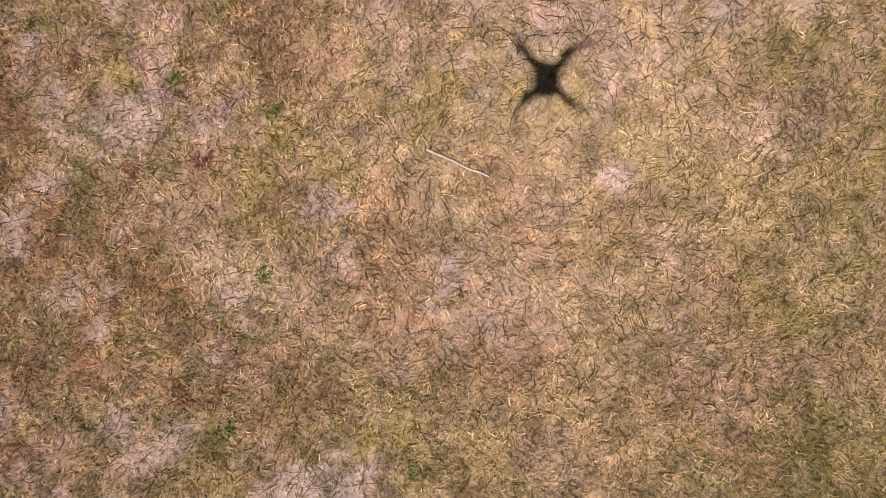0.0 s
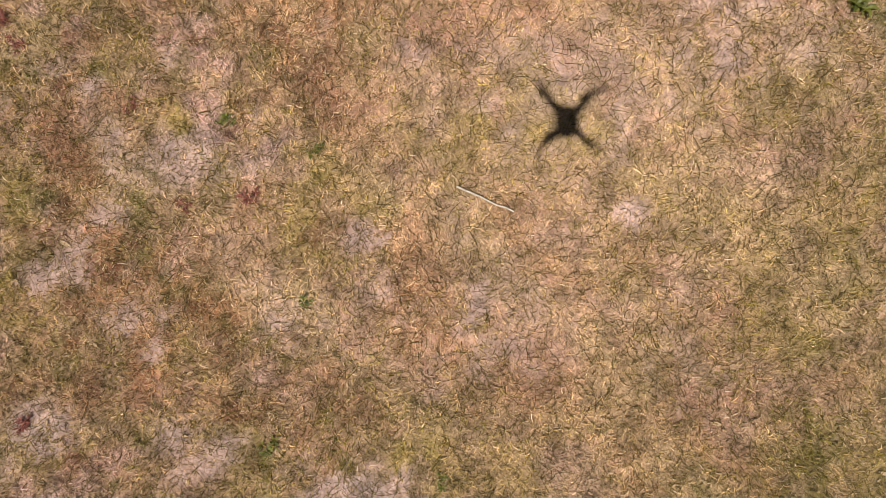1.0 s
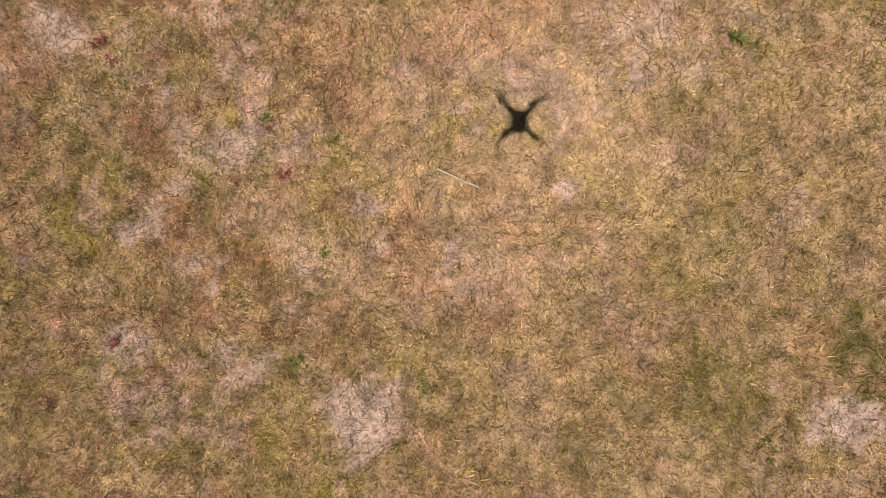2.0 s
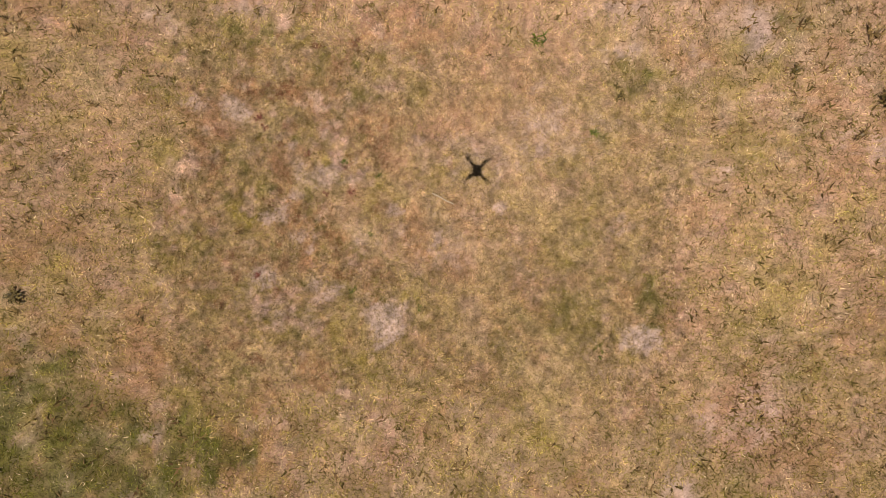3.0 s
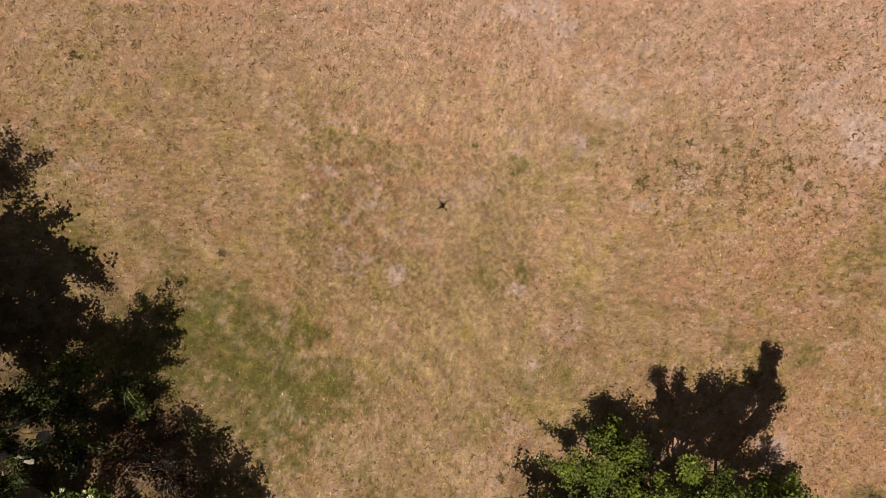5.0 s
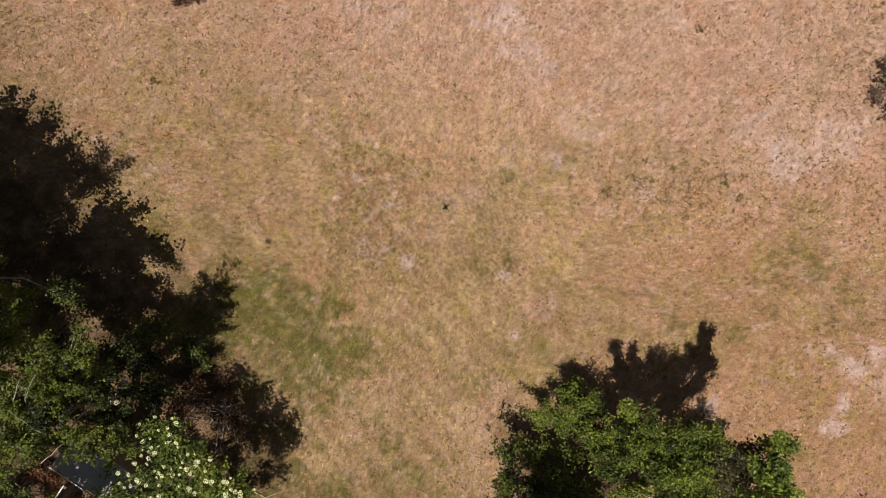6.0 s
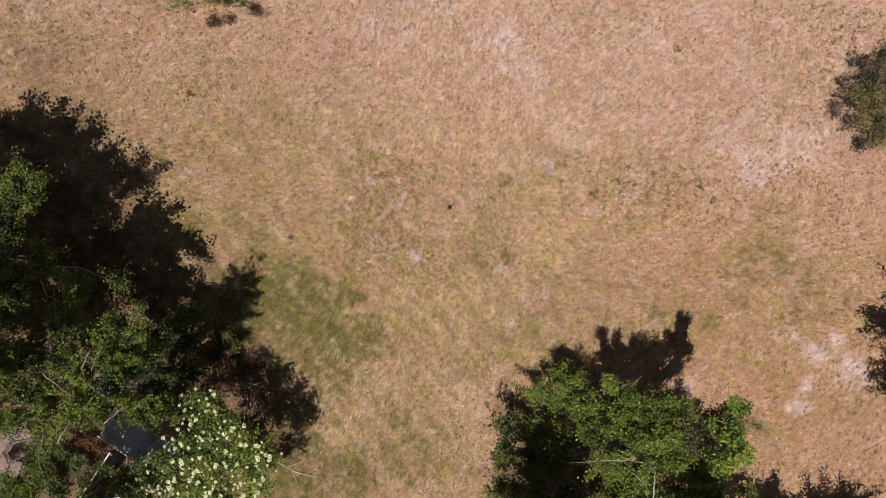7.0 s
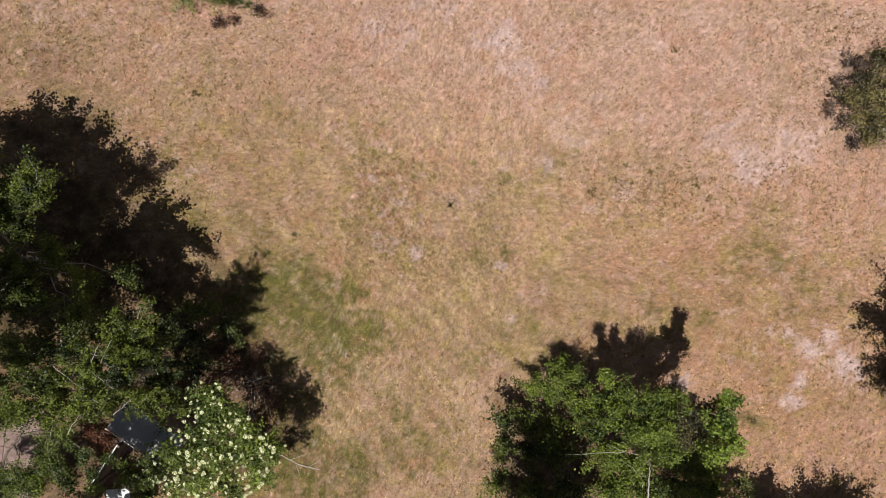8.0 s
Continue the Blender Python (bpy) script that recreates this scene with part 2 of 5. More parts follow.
# reddish, rusty litter
RED = [
    (-5.85, -7.0, 0.9, 0.8, 1.0), (-9.44, 5.95, 1.26, 0.52, 0.8), (8.42, 6.21, 0.84, 1.26, 0.5),
    (-4.91, 4.65, 2.31, 1.26, 0.5), (0.73, 3.39, 2.31, 1.47, 0.35), (15.36, 3.39, 1.89, 1.26, 0.4), (16.91, -6.56, 2.51, 1.26, 0.5),
    (9.03, -0.73, 1.89, 1.26, 0.3), (-11.35, -10.74, 1.05, 1.26, 0.9), (-13.86, 3.73, 2.51, 1.26, 0.35),
    (-5.98, 0.31, 1.68, 1.26, 0.35), (0.17, 1.02, 0.27, 0.14, 0.5), (0.36, -0.62, 0.27, 0.14, 0.5), (4.2, -2.3, 0.6, 0.45, 0.7), (-3.4, 1.75, 0.5, 0.5, 0.55), (-2.6, 1.0, 0.35, 0.2, 0.5), (6.8, -1.0, 0.7, 0.9, 0.6),
    (-1.5, -1.1, 0.35, 0.16, 0.6), (-1.85, 0.55, 0.2, 0.2, 0.8), (-1.0, 0.05, 0.3, 0.1, 0.5), (-1.35, -0.75, 0.2, 0.12, 0.6), (-0.51, -0.98, 0.16, 0.08, 0.7),
    (-0.90, 0.20, 0.06, 0.05, 1.0), (-2.06, 1.05, 0.08, 0.08, 1.0), (-1.43, 0.65, 0.06, 0.06, 0.8),
]


def stamps(x, y, rows, seed):
    """How much each place belongs to patches with ragged edges."""
    out = np.zeros_like(x)
    for k, (px, py, rx, ry, strength) in enumerate(rows):
        near = (np.abs(x - px) < 2.4 * rx) & (np.abs(y - py) < 2.4 * ry)
        if near.any():
            a, b = x[near], y[near]
            r = 0.5 * (rx + ry)
            ragged = fbm(a, b, r * 0.9, seed + k, 4, 0.7)
            d = np.hypot((a - px) / rx, (b - py) / ry) + 0.8 * ragged
            out[near] = np.maximum(out[near], strength * np.clip(1.55 - d, 0, 1))
    return out


def track(x, y, x0, y0, x1, y1, wide):
    """A faint straight line worn into the turf."""
    n = math.hypot(x1 - x0, y1 - y0)
    u, v = (x1 - x0) / n, (y1 - y0) / n
    along, off = (x - x0) * u + (y - y0) * v, (x - x0) * -v + (y - y0) * u
    off = off + 0.12 * fbm(x, y, 1.1, 71)
    return np.clip(1.4 - np.abs(off) / wide, 0, 1) * np.clip(along / 0.6, 0, 1) * np.clip((n - along) / 0.6, 0, 1)


def tracks(x, y):
    """Narrow worn lines across the lawn, broken here and there."""
    return (track(x, y, -3.9, 2.6, -0.2, -0.7, 0.17) + 0.6 * track(x, y, -5.6, -2.2, -0.6, -7.3, 0.15) + 0.55 * track(x, y, -4.9, -1.8, 0.3, -7.0, 0.13)
            + 0.4 * track(x, y, -3.0, 2.9, 1.4, -1.1, 0.12)) * np.clip(0.65 + 0.8 * fbm(x, y, 0.7, 72, 3, 0.7), 0, 1)


def streaks(x, y):
    """Lines that the mower left, running south-east over the western half: -1 to 1."""
    along, off = 0.76 * x - 0.65 * y, 0.65 * x + 0.76 * y
    off = off + 0.10 * fbm(x, y, 1.3, 75, 3)
    wide = 0.8 * value_noise(along / 3.4 + 3.1, off / 0.40, 76) + 0.75 * value_noise(along / 1.9, off / 0.19, 77) + 0.5 * value_noise(along / 0.6, off / 0.11, 78)
    where = np.clip((5.5 - x) / 3.5, 0, 1) * np.clip((x + 12) / 4, 0, 1) * np.clip((5.2 - y) / 3, 0, 1) * np.clip((y + 11) / 3, 0, 1)
    broken = np.clip(0.55 + 0.9 * fbm(x, y, 1.6, 79, 4, 0.7), 0, 1)
    return np.clip((wide / 2.05 - 0.52) * 3.2, -1, 1) * where * broken * np.clip(np.hypot(x, y) / 2.5, 0.35, 1)


def turf_tone(x, y):
    """Broad differences of the turf: olive brown in the west, paler straw about the middle, rust in the east."""
    west = np.clip((-2.2 - x + 0.9 * fbm(x, y, 3.0, 85, 3)) / 3.5, 0, 1) * np.clip((6 - y) / 5, 0, 1)
    east = np.clip((x - 4.5 + 1.2 * fbm(x, y, 3.0, 86, 3)) / 5.0, 0, 1) * np.clip((5 - y) / 5, 0, 1)
    return west, east


def middle_glow(x, y):
    """Bright glow about the middle of the field, put into the colour as a multiplier."""
    return (0.98 + 0.13 * np.exp(-((x - 0.5) / 6.5) ** 2 - ((y - 0.4 + 0.5 * fbm(x, y, 2.0, 98, 3)) / 3.3) ** 2))[:, None]


def mottle(x, y, tint, share):
    """Tufts and thatch of differing hue: rust, olive, mauve and straw dabs a hand or two across."""
    coarse, fine = fbm(x, y, 0.55, 91, 3, 0.75), fbm(x, y, 0.17, 92, 3, 0.8)
    other, lines = fbm(x, y, 0.38, 93, 4, 0.75), streaks(x, y)
    near_west = np.clip((0.6 - x) / 1.6, 0, 1) * np.clip((x + 3.5) / 1.0, 0, 1) * np.clip(3 - np.abs(y), 0, 1)
    amount = share * (0.8 + 0.8 * near_west)
    tint = blend(tint, (0.345, 0.180, 0.100), np.clip((coarse + 0.55 * fine - 0.10) * 1.0, 0, 0.75) * amount)
    tint = blend(tint, (0.310, 0.232, 0.066), np.clip((-coarse + 0.5 * other - 0.10) * 1.0, 0, 0.75) * amount * (1 - 0.65 * np.clip((y - 2) / 3, 0, 1)))
    tint = blend(tint, (0.490, 0.330, 0.275), np.clip((other + 0.55 * fine - 0.25) * 1.3, 0, 0.8) * amount)
    tint = blend(tint, (0.500, 0.370, 0.215), np.clip(lines, 0, 1) * 0.85 * (1 - 0.7 * np.clip(stamps(x, y, GREEN_FAR[:3], 600), 0, 1)))
    tint = blend(tint, (0.235, 0.170, 0.058), np.clip(-lines, 0, 1) * 0.55)
    tint = blend(tint, (0.510, 0.385, 0.245), np.clip(tracks(x, y), 0, 1) * 0.6)
    spots = np.clip(fbm(x, y, 0.16, 94, 3, 0.7) * 2.2 - 0.9, 0, 1) * near_west
    tint = blend(tint, (0.170, 0.065, 0.040), spots * 0.85)
    tufted = np.clip(fbm(x, y, 0.20, 96, 3, 0.7) * 2.2 - 0.95, 0, 1) * near_west
    return blend(tint, (0.110, 0.105, 0.022), tufted * 0.8)


def pattern(x, y):
    """Bare, green and red shares of the field, each 0 to 1, and its light and dark lumps."""
    left = np.clip((0.4 - x) / 2.0, 0, 1) * np.clip((2.4 + x) / 0.6, 0, 1) * np.clip(2.2 - np.abs(y), 0, 1)
    bare = np.maximum(stamps(x, y, BARE_NEAR, 100), np.maximum(stamps(x, y, BARE_MID, 200), stamps(x, y, BARE_FAR, 300) * 0.78))
    worn = tracks(x, y)
    lines = streaks(x, y)
    bare = np.maximum(bare, 0.6 * worn * (0.6 + 0.6 * fbm(x, y, 0.5, 33))) + 0.16 * np.clip(lines, 0, 1)
    north = np.clip((y - 1.0) / 6.0, 0, 1)
    bare = bare + np.clip(fbm(x, y, 0.6, 11, 5, 0.7) * 0.7 - 0.16 + 0.16 * north + 0.12 * left, 0, 0.55)
    crumbs = 0.5 + 0.5 * fbm(x, y, 0.13, 13, 3, 0.7)
    bare = np.clip((bare * 1.25 - crumbs * 0.75) * 1.6, 0, 1)
    bare = np.maximum(bare, np.clip(stamps(x, y, CHALK, 900) * 1.1 - crumbs * 1.0, 0, 1))
    green = np.maximum(stamps(x, y, GREEN_NEAR, 400) * 0.45, np.maximum(stamps(x, y, GREEN_MID, 500), stamps(x, y, GREEN_FAR, 600)))
    south = np.clip((2.0 - y) / 9.0, 0, 1)
    green = green + np.clip(fbm(x, y, 1.5, 21, 5, 0.6) * 0.45 + 0.02 + 0.12 * south - 0.1 * north, 0, 0.5)
    green = green - 0.22 * lines * np.clip(green + 0.35, 0, 1)
    green = np.clip(green * (0.92 + 0.5 * fbm(x, y, 0.17, 23, 3, 0.7)), 0, 1)
    red = stamps(x, y, RED, 700) + np.clip(fbm(x, y, 0.8, 31, 5, 0.65) * 0.6 - 0.05, 0, 0.5) + np.clip(fbm(x, y, 0.17, 32, 3, 0.7) * 1.4 - 0.58, 0, 0.6)
    lumps = fbm(x, y, 0.085, 41, 3, 0.8)
    return bare, green, np.clip(red, 0, 1), lumps


def height(x, y):
    return 0.02 * fbm(x, y, 2.6, 51, 3) + 0.006 * fbm(x, y, 0.22, 52, 2)


# the palest, chalky crumbs within the bare patches
CHALK = [
    (-0.35, -1.39, 0.20, 0.26, 1.3), (2.82, -1.37, 0.19, 0.15, 1.1), (14.46, -4.97, 0.45, 0.22, 0.9), (14.74, -4.10, 0.28, 0.35, 0.9), (15.02, -2.91, 0.42, 0.3, 0.8),
    (16.44, -3.25, 0.5, 0.55, 1.0), (15.6, -2.3, 0.22, 0.35, 0.85), (13.90, -2.46, 0.5, 0.2, 0.6), (1.61, 6.84, 0.7, 0.5, 0.8), (11.62, 3.60, 0.8, 0.6, 0.7),
    (-2.37, 1.12, 0.16, 0.12, 0.8), (-1.92, -0.91, 0.1, 0.1, 0.8), (-1.17, 0.44, 0.12, 0.07, 0.7),
]

# leaf litter under the crowns, darkened to deepen their shade: x, y, half widths, strength
SHADED_LITTER = [
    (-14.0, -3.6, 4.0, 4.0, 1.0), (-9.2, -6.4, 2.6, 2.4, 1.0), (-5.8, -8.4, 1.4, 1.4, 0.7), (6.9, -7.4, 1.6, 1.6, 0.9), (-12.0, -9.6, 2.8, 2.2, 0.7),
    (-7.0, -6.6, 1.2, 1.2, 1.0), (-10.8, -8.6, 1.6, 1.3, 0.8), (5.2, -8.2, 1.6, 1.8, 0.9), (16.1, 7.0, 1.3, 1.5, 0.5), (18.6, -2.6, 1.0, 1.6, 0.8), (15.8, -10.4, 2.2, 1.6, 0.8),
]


def shaded_litter(x, y):
    return np.clip(stamps(x, y, SHADED_LITTER, 800) * (0.9 + 0.5 * fbm(x, y, 0.3, 83, 4)), 0, 1)


def blend(a, b, f):
    return np.asarray(a) * (1 - f[:, None]) + np.asarray(b) * f[:, None]


def inside(x, y, area):
    """1 well within a stretch of the field, falling to 0 at its ragged border."""
    x0, x1, y0, y1 = area
    d = np.minimum(np.minimum(x - x0, x1 - x), np.minimum(y - y0, y1 - y))
    return np.clip((d + 0.3 * fbm(x, y, 0.9, 63)) / 1.1, 0, 1)


# ---------------------------------------------------------------- ground
CORE = (-3.5, 3.7, -2.7, 2.5)              # where the camera starts low: the finest grass
MIDDLE = (-7.6, 7.8, -4.9, 4.5)


def spacing():
    """Grid lines: fine where the camera starts low, coarse outwards, to the horizon."""
    far = np.array([2000, 900, 400, 180, 90, 55, 38, 30, 26])
    x = np.r_[-far, np.arange(-23, -3.2, 0.13), np.arange(-3.2, 3.4, 0.036), np.arange(3.4, 23, 0.13), far[::-1]]
    y = np.r_[-far, np.arange(-17, -2.4, 0.13), np.arange(-2.4, 2.2, 0.036), np.arange(2.2, 15, 0.13), far[::-1]]
    return x, y


def build_ground():
    gx, gy = spacing()
    x, y = (a.ravel() for a in np.meshgrid(gx, gy))
    bare, green, red, lumps = pattern(x, y)
    tint = np.tile((0.37, 0.240, 0.145), (len(x), 1))
    tint = blend(tint, (0.43, 0.290, 0.225), np.clip(0.55 + 0.6 * fbm(x, y, 0.3, 15, 4), 0, 1))
    tint = blend(tint, (0.36, 0.21, 0.12), np.clip(0.0 + 0.6 * fbm(x, y, 5.0, 16, 4), 0, 0.35) * (1 - inside(x, y, CORE)))
    pink = np.clip((y - 1.5 + 0.8 * fbm(x, y, 3.0, 17, 3)) / 5.0, 0, 1) * np.clip((x + 9) / 6, 0.2, 1)
    tint = blend(tint, (0.43, 0.285, 0.225), 0.8 * pink)
    tint = blend(tint, (0.135, 0.12, 0.035), np.clip(green, 0, 1) * 0.9)
    west, east = turf_tone(x, y)
    tint = tint * (1 - west[:, None] * (0.19, 0.17, 0.30)) * (1 - east[:, None] * (0.04, 0.10, 0.16))
    tint = mottle(x, y, tint, 0.9 * (1 - 0.6 * np.clip((np.hypot(x, y) - 30) / 20, 0, 1)))
    # painted glow: soil colour brightened about the middle
    tint = tint * middle_glow(x, y)
    tint = blend(tint, (0.095, 0.100, 0.026), np.clip(green * 1.1 - 0.52, 0, 0.6))
    tint = blend(tint, (0.42, 0.240, 0.185), red * 0.6)
    tint = blend(tint, (0.455, 0.332, 0.296), np.clip(bare, 0, 1) * 0.9)
    chalk = np.clip((stamps(x, y, CHALK, 900) * 1.2 - 1.1 * (0.5 + 0.5 * fbm(x, y, 0.3, 14, 4, 0.8))) * 1.6, 0, 1)
    tint = blend(tint, (0.52, 0.40, 0.368), chalk * 0.6)
    # brown leaf litter, its colour also deepening the shade under the crowns
    tint = blend(tint, (0.075, 0.05, 0.03), shaded_litter(x, y))
    away = np.clip((np.maximum(np.abs(x) - 19.5, np.abs(y) - 13.5)) / 6.0, 0, 1)      # beyond the field all is even, parched turf
    tint = blend(tint, (0.275, 0.178, 0.112), away)
    tint *= np.clip(1 + 0.3 * lumps * np.clip(1 - 1.5 * away, 0, 1), 0.4, 1.6)[:, None]
    n, k = len(gx), len(gy)
    at = (np.arange(k - 1)[:, None] * n + np.arange(n - 1)).ravel()
    quads = np.stack([at, at + 1, at + n + 1, at + n], 1)
    near = np.clip((60 - np.hypot(x, y)) / 30, 0, 1)
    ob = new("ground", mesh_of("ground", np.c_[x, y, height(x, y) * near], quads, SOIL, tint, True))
    return tagged(ob, "dry, sun-bleached lawn soil with bare pale patches", "ground", kind="structure")


build_ground()


def blades(rng, x, y, long, wide, lift, joints=2):
    """Ribbons from the ground: points and triangles for blades of the given length, width and rise."""
    n = len(x)
    turn = rng.uniform(0, 2 * math.pi, n)
    way = np.stack([np.cos(turn), np.sin(turn)], 1)
    curl = turn + rng.normal(0, 0.4, n)
    bent = np.stack([np.cos(curl), np.sin(curl)], 1)
    z = height(x, y)
    p0 = np.c_[x, y, z]
    half = (long * 0.5)[:, None]
    p1 = p0 + half * np.c_[way * np.cos(lift)[:, None], np.sin(lift)]
    fall = lift - rng.uniform(0.2, 1.0, n)
    p2 = p1 + half * np.c_[bent * np.cos(fall)[:, None], np.sin(fall)]
    p2[:, 2] = np.maximum(p2[:, 2], z + 0.003)
    roll = rng.normal(0, 0.5, n)
    side = np.c_[-way[:, 1] * np.cos(roll), way[:, 0] * np.cos(roll), np.sin(roll)] * (wide * 0.5)[:, None]
    if joints == 2:
        v = np.stack([p0 - side * 0.8, p0 + side * 0.8, p1 - side, p1 + side, p2], 1).reshape(-1, 3)
        t = np.array([(0, 1, 3), (0, 3, 2), (2, 3, 4)])
        return v, (np.arange(n) * 5)[:, None, None] + t, 5
    v = np.stack([p0 - side, p0 + side, p2 + (p1 - p0) * 0.1], 1).reshape(-1, 3)
    return v, (np.arange(n) * 3)[:, None, None] + np.array([(0, 1, 2)]), 3


def blade_tint(rng, x, y, fine):
    bare, green, red, lumps = pattern(x, y)
    n = len(x)
    tint = blend(np.tile((0.495, 0.335, 0.175), (n, 1)), (0.20, 0.118, 0.050), np.clip(rng.random(n) * 1.5 - 0.5, 0, 1))
    tint = blend(tint, (0.43, 0.240, 0.180), np.clip(red * 1.0, 0, 1) * (rng.random(n) < 0.65))
    fresh = rng.random(n) < np.clip((0.27 if fine else 0.38) + 0.65 * green, 0, 0.95)
    leafy = blend(np.tile((0.380, 0.280, 0.088), (n, 1)), (0.145, 0.108, 0.016), np.clip(rng.random(n) * 1.15 + green * 0.75 - 0.35, 0, 1))
    leafy = blend(leafy, (0.085, 0.105, 0.018), np.clip(green - 0.45, 0, 1) * (rng.random(n) < 0.8))
    tint = np.where(fresh[:, None], leafy, tint)
    pink = np.clip((y - 1.5 + 0.8 * fbm(x, y, 3.0, 17, 3)) / 5.0, 0, 1) * np.clip((x + 9) / 6, 0.2, 1)
    tint = blend(tint, (0.465, 0.293, 0.222), 0.6 * pink * (rng.random(n) < 0.7))
    west, east = turf_tone(x, y)
    tint = tint * (1 - west[:, None] * (0.23, 0.235, 0.36)) * (1 - east[:, None] * (0.0, 0.09, 0.14))
    tint = blend(tint, mottle(x, y, tint, np.ones(n)), np.full(n, 0.8))
    tint = blend(tint, (0.152, 0.136, 0.032), np.clip(green * 1.15 - 0.52, 0, 0.75) * (rng.random(n) < 0.85))
    # same painted glow on the blades about the middle
    tint = tint * middle_glow(x, y) * (1 - 0.14 * np.clip((x - 0.9) / 2.5, 0, 1))[:, None]
    if not fine:
        tint = tint * (1 - inside(x, y, MIDDLE)[:, None] * (0.035, 0.0, -0.02))
        tint = tint * np.clip(1 + 0.38 * fbm(x, y, 0.24, 95, 3, 0.8), 0.45, 1.55)[:, None]
    south = np.clip((0.5 - y) / 4.0, 0, 1)[:, None]
    tint = tint * (1 + south * (0.03, 0.035, -0.08))
    pale = rng.random(n) < (0.03 if fine else 0.03)
    tint = np.where(pale[:, None], (0.57, 0.44, 0.29), tint)
    # blades among the litter are darkened too, as painted crown shade
    litter_dark = shaded_litter(x, y) * 0.95
    tint = blend(tint, (0.065, 0.055, 0.02), np.where(rng.random(n) < 0.9, litter_dark, 0))
    return tint * np.clip(1 + (0.58 if fine else 0.44) * lumps, 0.35, 1.7)[:, None], np.clip(bare + 0.4 * litter_dark, 0, 1)


def grass(label, x0, x1, y0, y1, hole, count, long, wide, lift, joints, seed, thin, own=None):
    """Blades over a stretch of the field, but for the hole; thin: how far bare soil keeps them away."""
    rng = np.random.default_rng(seed)
    x, y = rng.uniform(x0, x1, count), rng.uniform(y0, y1, count)
    if hole:
        # the finer stand inside gives way to this one little by little
        out = rng.random(len(x)) > inside(x, y, hole)
        x, y = x[out], y[out]
    if own:
        within = rng.random(len(x)) < inside(x, y, own)
        x, y = x[within], y[within]
    edge = np.clip(1.12 - np.maximum(np.abs(x) - 18.5, np.abs(y + 1) - 12.0) / 7.5, 0, 1)      # thinner and thinner past the field
    some = rng.random(len(x)) < edge
    x, y = x[some], y[some]
    bare = pattern(x, y)[0]
    stand = fbm(x, y, 0.16, 61, 4, 0.85) * 0.75 + 0.16 - 0.3 * np.clip((-0.4 - x) / 0.8, 0, 1) * (np.abs(x) < 2.6)
    keep = rng.random(len(x)) > np.clip(bare * thin + stand, 0.0, 0.97)
    x, y = x[keep], y[keep]
    tint, bare = blade_tint(rng, x, y, joints == 2)
    n = len(x)
    length = rng.uniform(*long, n) * (1 - 0.35 * np.clip(bare, 0, 1))
    v, t, each = blades(rng, x, y, length, rng.uniform(*wide, n), rng.uniform(*lift, n), joints)
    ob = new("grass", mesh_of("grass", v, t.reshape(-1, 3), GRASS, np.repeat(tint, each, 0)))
    return tagged(ob, label, "grass", kind="stuff")


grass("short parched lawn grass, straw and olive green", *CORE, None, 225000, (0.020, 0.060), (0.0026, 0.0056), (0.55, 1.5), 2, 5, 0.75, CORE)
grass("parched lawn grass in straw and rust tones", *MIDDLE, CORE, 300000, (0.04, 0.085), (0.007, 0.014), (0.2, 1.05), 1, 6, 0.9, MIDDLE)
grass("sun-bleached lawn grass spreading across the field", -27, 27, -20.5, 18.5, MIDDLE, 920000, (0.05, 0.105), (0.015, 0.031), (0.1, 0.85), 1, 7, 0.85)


def thatch():
    """Short dead pieces that lie flat between the living blades."""
    rng = np.random.default_rng(10)
    n = 280000
    x, y = rng.uniform(CORE[0], CORE[1], n), rng.uniform(CORE[2], CORE[3], n)
    bare, green, red, lumps = pattern(x, y)
    keep = (rng.random(n) > bare * 0.55) & (rng.random(n) < inside(x, y, CORE))
    x, y, red, green, lumps = x[keep], y[keep], red[keep], green[keep], lumps[keep]
    n = len(x)
    tint = blend(np.tile((0.54, 0.388, 0.235), (n, 1)), (0.25, 0.155, 0.085), np.clip(rng.random(n) * 1.4 - 0.35, 0, 1))
    tint = blend(tint, (0.44, 0.235, 0.165), red * 0.7)
    tint = blend(tint, (0.16, 0.13, 0.04), green * 0.7) * np.clip(1 + 0.46 * lumps, 0.4, 1.7)[:, None]
    v, t, k = blades(rng, x, y, rng.uniform(0.015, 0.05, n), rng.uniform(0.003, 0.0065, n), rng.uniform(0.0, 0.7, n), 1)
    ob = new("thatch", mesh_of("thatch", v, t.reshape(-1, 3), GRASS, np.repeat(tint, k, 0)))
    tagged(ob, "flat dead thatch between the grass blades", "grass", kind="stuff")


thatch()


